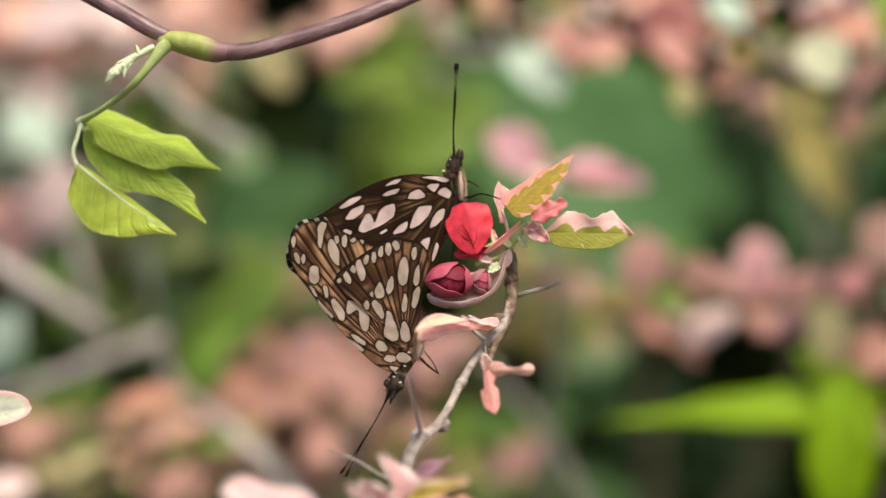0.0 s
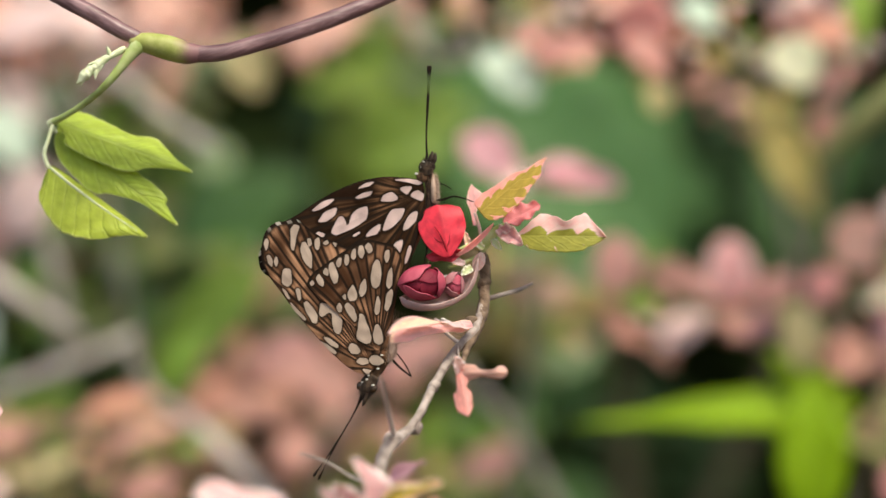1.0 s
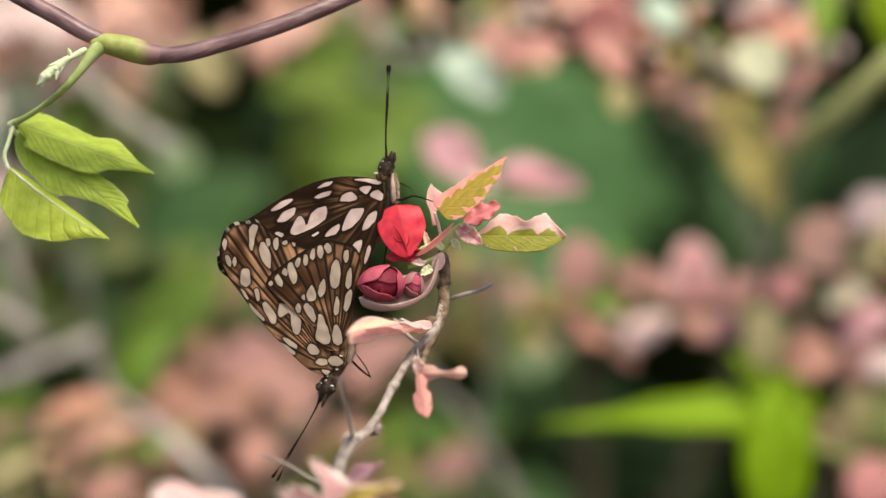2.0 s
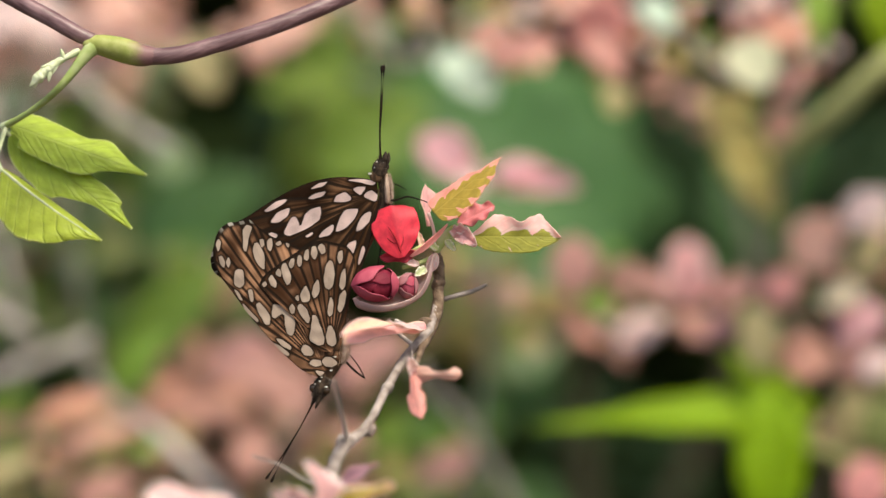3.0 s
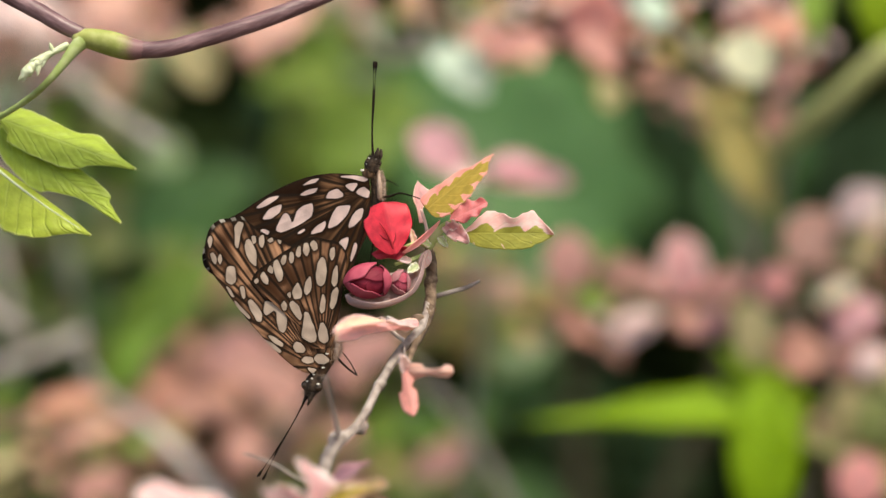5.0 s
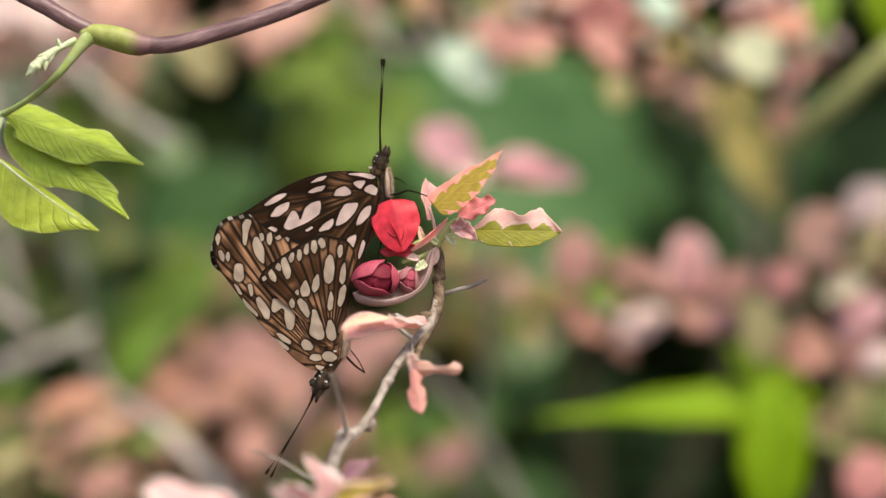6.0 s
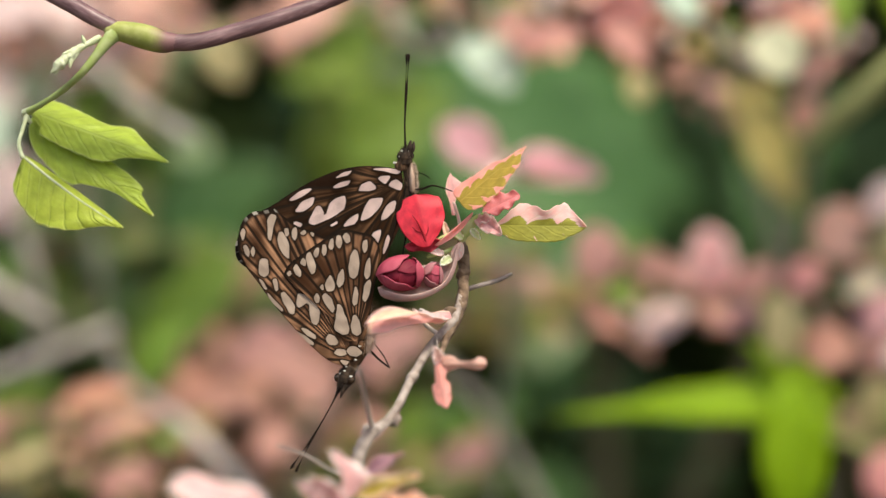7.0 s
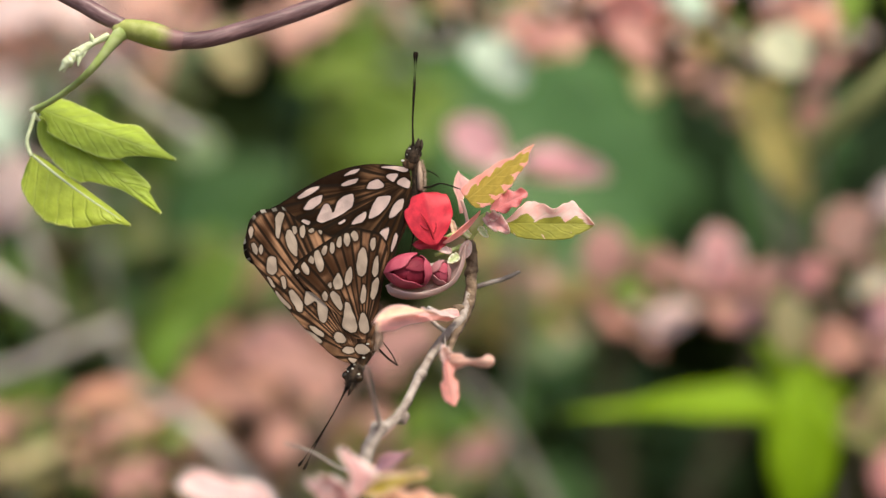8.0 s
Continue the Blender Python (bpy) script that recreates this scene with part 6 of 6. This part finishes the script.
    discal = [((-7.9, -5.1), (-7.7, -2.9), (-7, -1.4), (-6.5, -1.7), (-6.1, -3.9), (-6.4, -5.9), (-7, -6.4), (-7.6, -6.1)),
              ((-5.2, -5.9), (-4.8, -3.7), (-4.3, -2.7), (-4.1, -4.3), (-4.3, -5.9), (-4.8, -6.6)), ((-5.6, -1), (-5.3, 0.1), (-4.7, 0.3), (-4.8, -1.4), (-5.2, -2)),
              ((-10, -7.1), (-9.6, -5.6), (-9, -4.7), (-8.7, -5.9), (-9, -7.5), (-9.6, -8)), ((-12, -7.7), (-11.6, -6.5), (-11.1, -5.8), (-10.4, -7.4), (-10.6, -8.6), (-11.7, -8.7)),
              ((-12.6, -9.6), (-12, -9), (-11, -10), (-10.5, -11.5), (-10.7, -12.4), (-11.6, -11.5))]
    basal = [((-10.1, -13.2), (-9.9, -11), (-9.4, -11.1), (-8.6, -12.9), (-7.9, -14.9), (-8, -16.1), (-8.9, -16.2), (-10.4, -15.3)),
             ((-7.5, -14.9), (-7.2, -13.1), (-6.7, -12.8), (-6, -14.2), (-5.8, -15.9), (-6.5, -16.4), (-7.3, -15.9)),
             ((-7.3, -10.4), (-7, -8.8), (-6.7, -7.8), (-6.3, -9.1), (-6.5, -10.8), (-7, -11.2)), ((-5.5, -10), (-5.1, -7.4), (-4.3, -6.6), (-4.1, -7.3), (-4.5, -9.4), (-5.1, -10.5)),
             ((-14.1, -9.7), (-13.5, -9), (-13.1, -9.7), (-13.2, -10.6), (-13.6, -10.7)), ((-12.9, -7.9), (-12.4, -7.5), (-12.4, -8.5))]
    rim = [(-8.6, -17.3), (-10.4, -15.6), (-11.7, -12.7), (-13.4, -9.3), (-16.4, -6.8), (-19.2, -5.7), (-18.6, -4.3), (-16.2, -2.3), (-13.6, -0.5), (-11.2, 1), (-8.6, 2.1), (-6.2, 1.7), (-4, 1.1), (-2.7, -0.5),
           (-2.8, -3.9), (-3.4, -7.9), (-4.1, -11.9), (-4.6, -15.2), (-5.3, -17.2)]
    veins = [0.06, 0.14, 0.24, 0.3, 0.355, 0.41, 0.455, 0.5, 0.545, 0.59, 0.635, 0.68, 0.73, 0.8, 0.9]
    wing("hindwing", (-6.7, -17.4), rim, margin + discal + basal, veins, -1.2, fly, (0.63, 0.32, 0.185), (0.53, 0.4, 0.325), 0.15, 0.3, 14, 600, 260, 0.0, "brown wing with cream spots and dark veins", (0.24, 0.68), 0.78, 0.8, 0.02, 1.25, (1.3, 0.7))
    wing("hindwing", (-6.7, -17.4), rim, margin + discal + basal, veins, 3.4, fly, (0.55, 0.295, 0.145), (0.51, 0.39, 0.315), 0.35, -0.3, 14, 90, 60)
    body = [(-8.01, 0.6, -22.73), (-7.21, 0.6, -21.13), (-5.81, 0.7, -18.93), (-4.71, 0.8, -16.53), (-4.81, 0.9, -13.93)]
    rad = [1.05, 1.25, 1.35, 1.1, 0.8]
    thorax = tube("thorax", body, rad, FUR, fly, 30, 16, 0.12, "brown furry thorax")
    hairs("fur", body, rad, 900, 0.8, FUR, thorax, (-0.2, -0.2, 0.6), 3)
    hairs("pale_fur", [(-4.4, 0.1, -15.7), (-4.3, 0, -17.5), (-4.9, 0, -19.5)], [0.9, 1.0, 0.7], 1600, 0.6, PALE_FUR, thorax, (0.1, -0.4, 0.4), 4)
    tube("thorax_side", [(-4.5, -0.1, -15.1), (-4.2, -0.2, -17.09), (-4.7, -0.2, -19.49)], [0.35, 0.6, 0.3], PALE_FUR, thorax, 16, 12, 0.3, "pale cream fur on the flank")
    tube("abdomen", [(-4.81, 1, -14.53), (-4.71, 1, -10.92), (-4.21, 1, -6.91), (-3.01, 1, -3.71)], [0.8, 0.8, 0.75, 0.4], FUR, fly, 24, 12, 0.08)
    head = tube("head", [(-7.61, 0.4, -21.92), (-8.51, 0.3, -23.91), (-9.21, 0.3, -25.62)], [1.2, 1.45, 0.8], DARK_FUR, fly, 16, 14, 0.3)
    hairs("fur", [(-7.8, 0.3, -22.31), (-8.5, 0.2, -23.91), (-9.2, 0.2, -25.41)], [1.2, 1.45, 0.85], 1200, 0.6, DARK_FUR, head, (-0.1, -0.2, -0.4), 8)
    ball("eye", (-7.59, -0.5, -24.18), 0.78, EYE_MAT, head, (1, 0.8, 0.95), label="dark round eye")
    ball("eye", (-9.81, 0.4, -23.82), 0.8, EYE_MAT, head, (0.9, 0.8, 1), label="dark round eye")
    tube("palp", [(-8.59, -0.4, -25.08), (-8.99, -0.5, -26.17), (-9.39, -0.4, -27.28)], [0.42, 0.38, 0.16], DARK_FUR, head, 12, 8, 0.3)
    tube("palp", [(-9.21, 0.5, -24.92), (-9.81, 0.4, -26.12), (-10.21, 0.4, -26.92)], [0.42, 0.36, 0.16], DARK_FUR, head, 12, 8, 0.3)
    for c, r in (((-7.58, -1.1, -23.55), 0.26), ((-9.39, -0.4, -23.08), 0.22), ((-8.59, -0.8, -22.56), 0.24), ((-9.9, 0.1, -23.9), 0.25), ((-8.89, -0.8, -23.46), 0.18), ((-8.38, -1, -21.86), 0.2), ((-5.98, -1.9, -18.23), 0.24),
                 ((-6.68, -1.8, -20.63), 0.22)):
        ball("white_dot", c, r * 0.95, WHITE_SCALE, head, (1.3, 0.5, 0.7), 6)
    antenna([(-9.6, 0, -25.7), (-11.59, -0.4, -29.68), (-14.38, -0.8, -34.34), (-18.06, -1.2, -39.6)], head, 3)
    antenna([(-9.5, 0.5, -25.8), (-11.6, 0.2, -29.72), (-14.35, -0.1, -34.5), (-17.2, -0.4, -40.2)], head, 4)
    tube("leg", [(-4.2, 0.4, -16.51), (-2.4, 0.2, -15.71), (-0.7, 1, -14.53), (1.41, 2.5, -12.56)], [0.22, 0.2, 0.14, 0.08], CHITIN, thorax, 18, 7)
    tube("leg", [(-4.2, 0, -19.1), (-2.6, -0.4, -20.68), (-0.8, -0.6, -22.07)], [0.22, 0.2, 0.12], CHITIN, thorax, 14, 7)
    tube("leg", [(-0.8, -0.6, -22.07), (-1.8, 0, -20.1), (-3.6, 0.6, -17.72)], [0.12, 0.11, 0.1], CHITIN, thorax, 14, 7)
    return fly


build_ground()
build_hedge()
build_background()
vine = build_vine()
shoot = build_shoot()
build_side_shoot()
upper = build_upper_butterfly()
lower = build_lower_butterfly()


# ---- sway in the breeze: seconds, sideways and upward shift in millimetres ----
SHOOT_SWAY = [(0, 0, 0), (0.5, -0.15, 0.13), (1, 0.11, -0.01), (1.5, -0.13, -0.24), (2, -0.22, 0.16), (2.2, -0.1, 0.17), (3.3, -0.21, 0.1), (3.5, -0.24, 0.27), (4, -0.05, 0.07),
              (4.5, -0.33, -0.06), (4.7, -0.15, -0.05), (5.8, -0.1, -0.26), (6, -0.16, -0.22), (6.5, -0.03, 0.04), (7, 0.08, 0.11), (7.5, -0.02, -0.14), (8, -0.02, 0.21)]
VINE_SWAY = [(0, 0, 0), (0.5, 0.21, 0.22), (1, -0.06, 0.11), (1.5, 0.26, 0.25), (2, 0.23, -0.11), (2.2, 0.25, -0.4), (3.3, 0.2, -0.22), (3.5, -0.05, -0.1), (4, -0.12, -0.09), (4.5, -0.29, 0.02),
             (4.7, -0.15, -0.15), (5.8, -0.08, -0.1), (6, -0.21, 0.07), (6.5, -0.53, 0.02), (7, -0.05, 0.05), (7.5, -0.11, 0.14), (8, -0.18, 0.18)]


def motions():
    for ob, sway in ((shoot, SHOOT_SWAY), (upper, SHOOT_SWAY), (lower, SHOOT_SWAY), (vine, VINE_SWAY)):
        o = ORIGIN[ob.name]
        walk(ob, [(t, pose(o.x + dx / 1000, o.y, o.z + dz / 1000)) for t, dx, dz in sway])


motions()
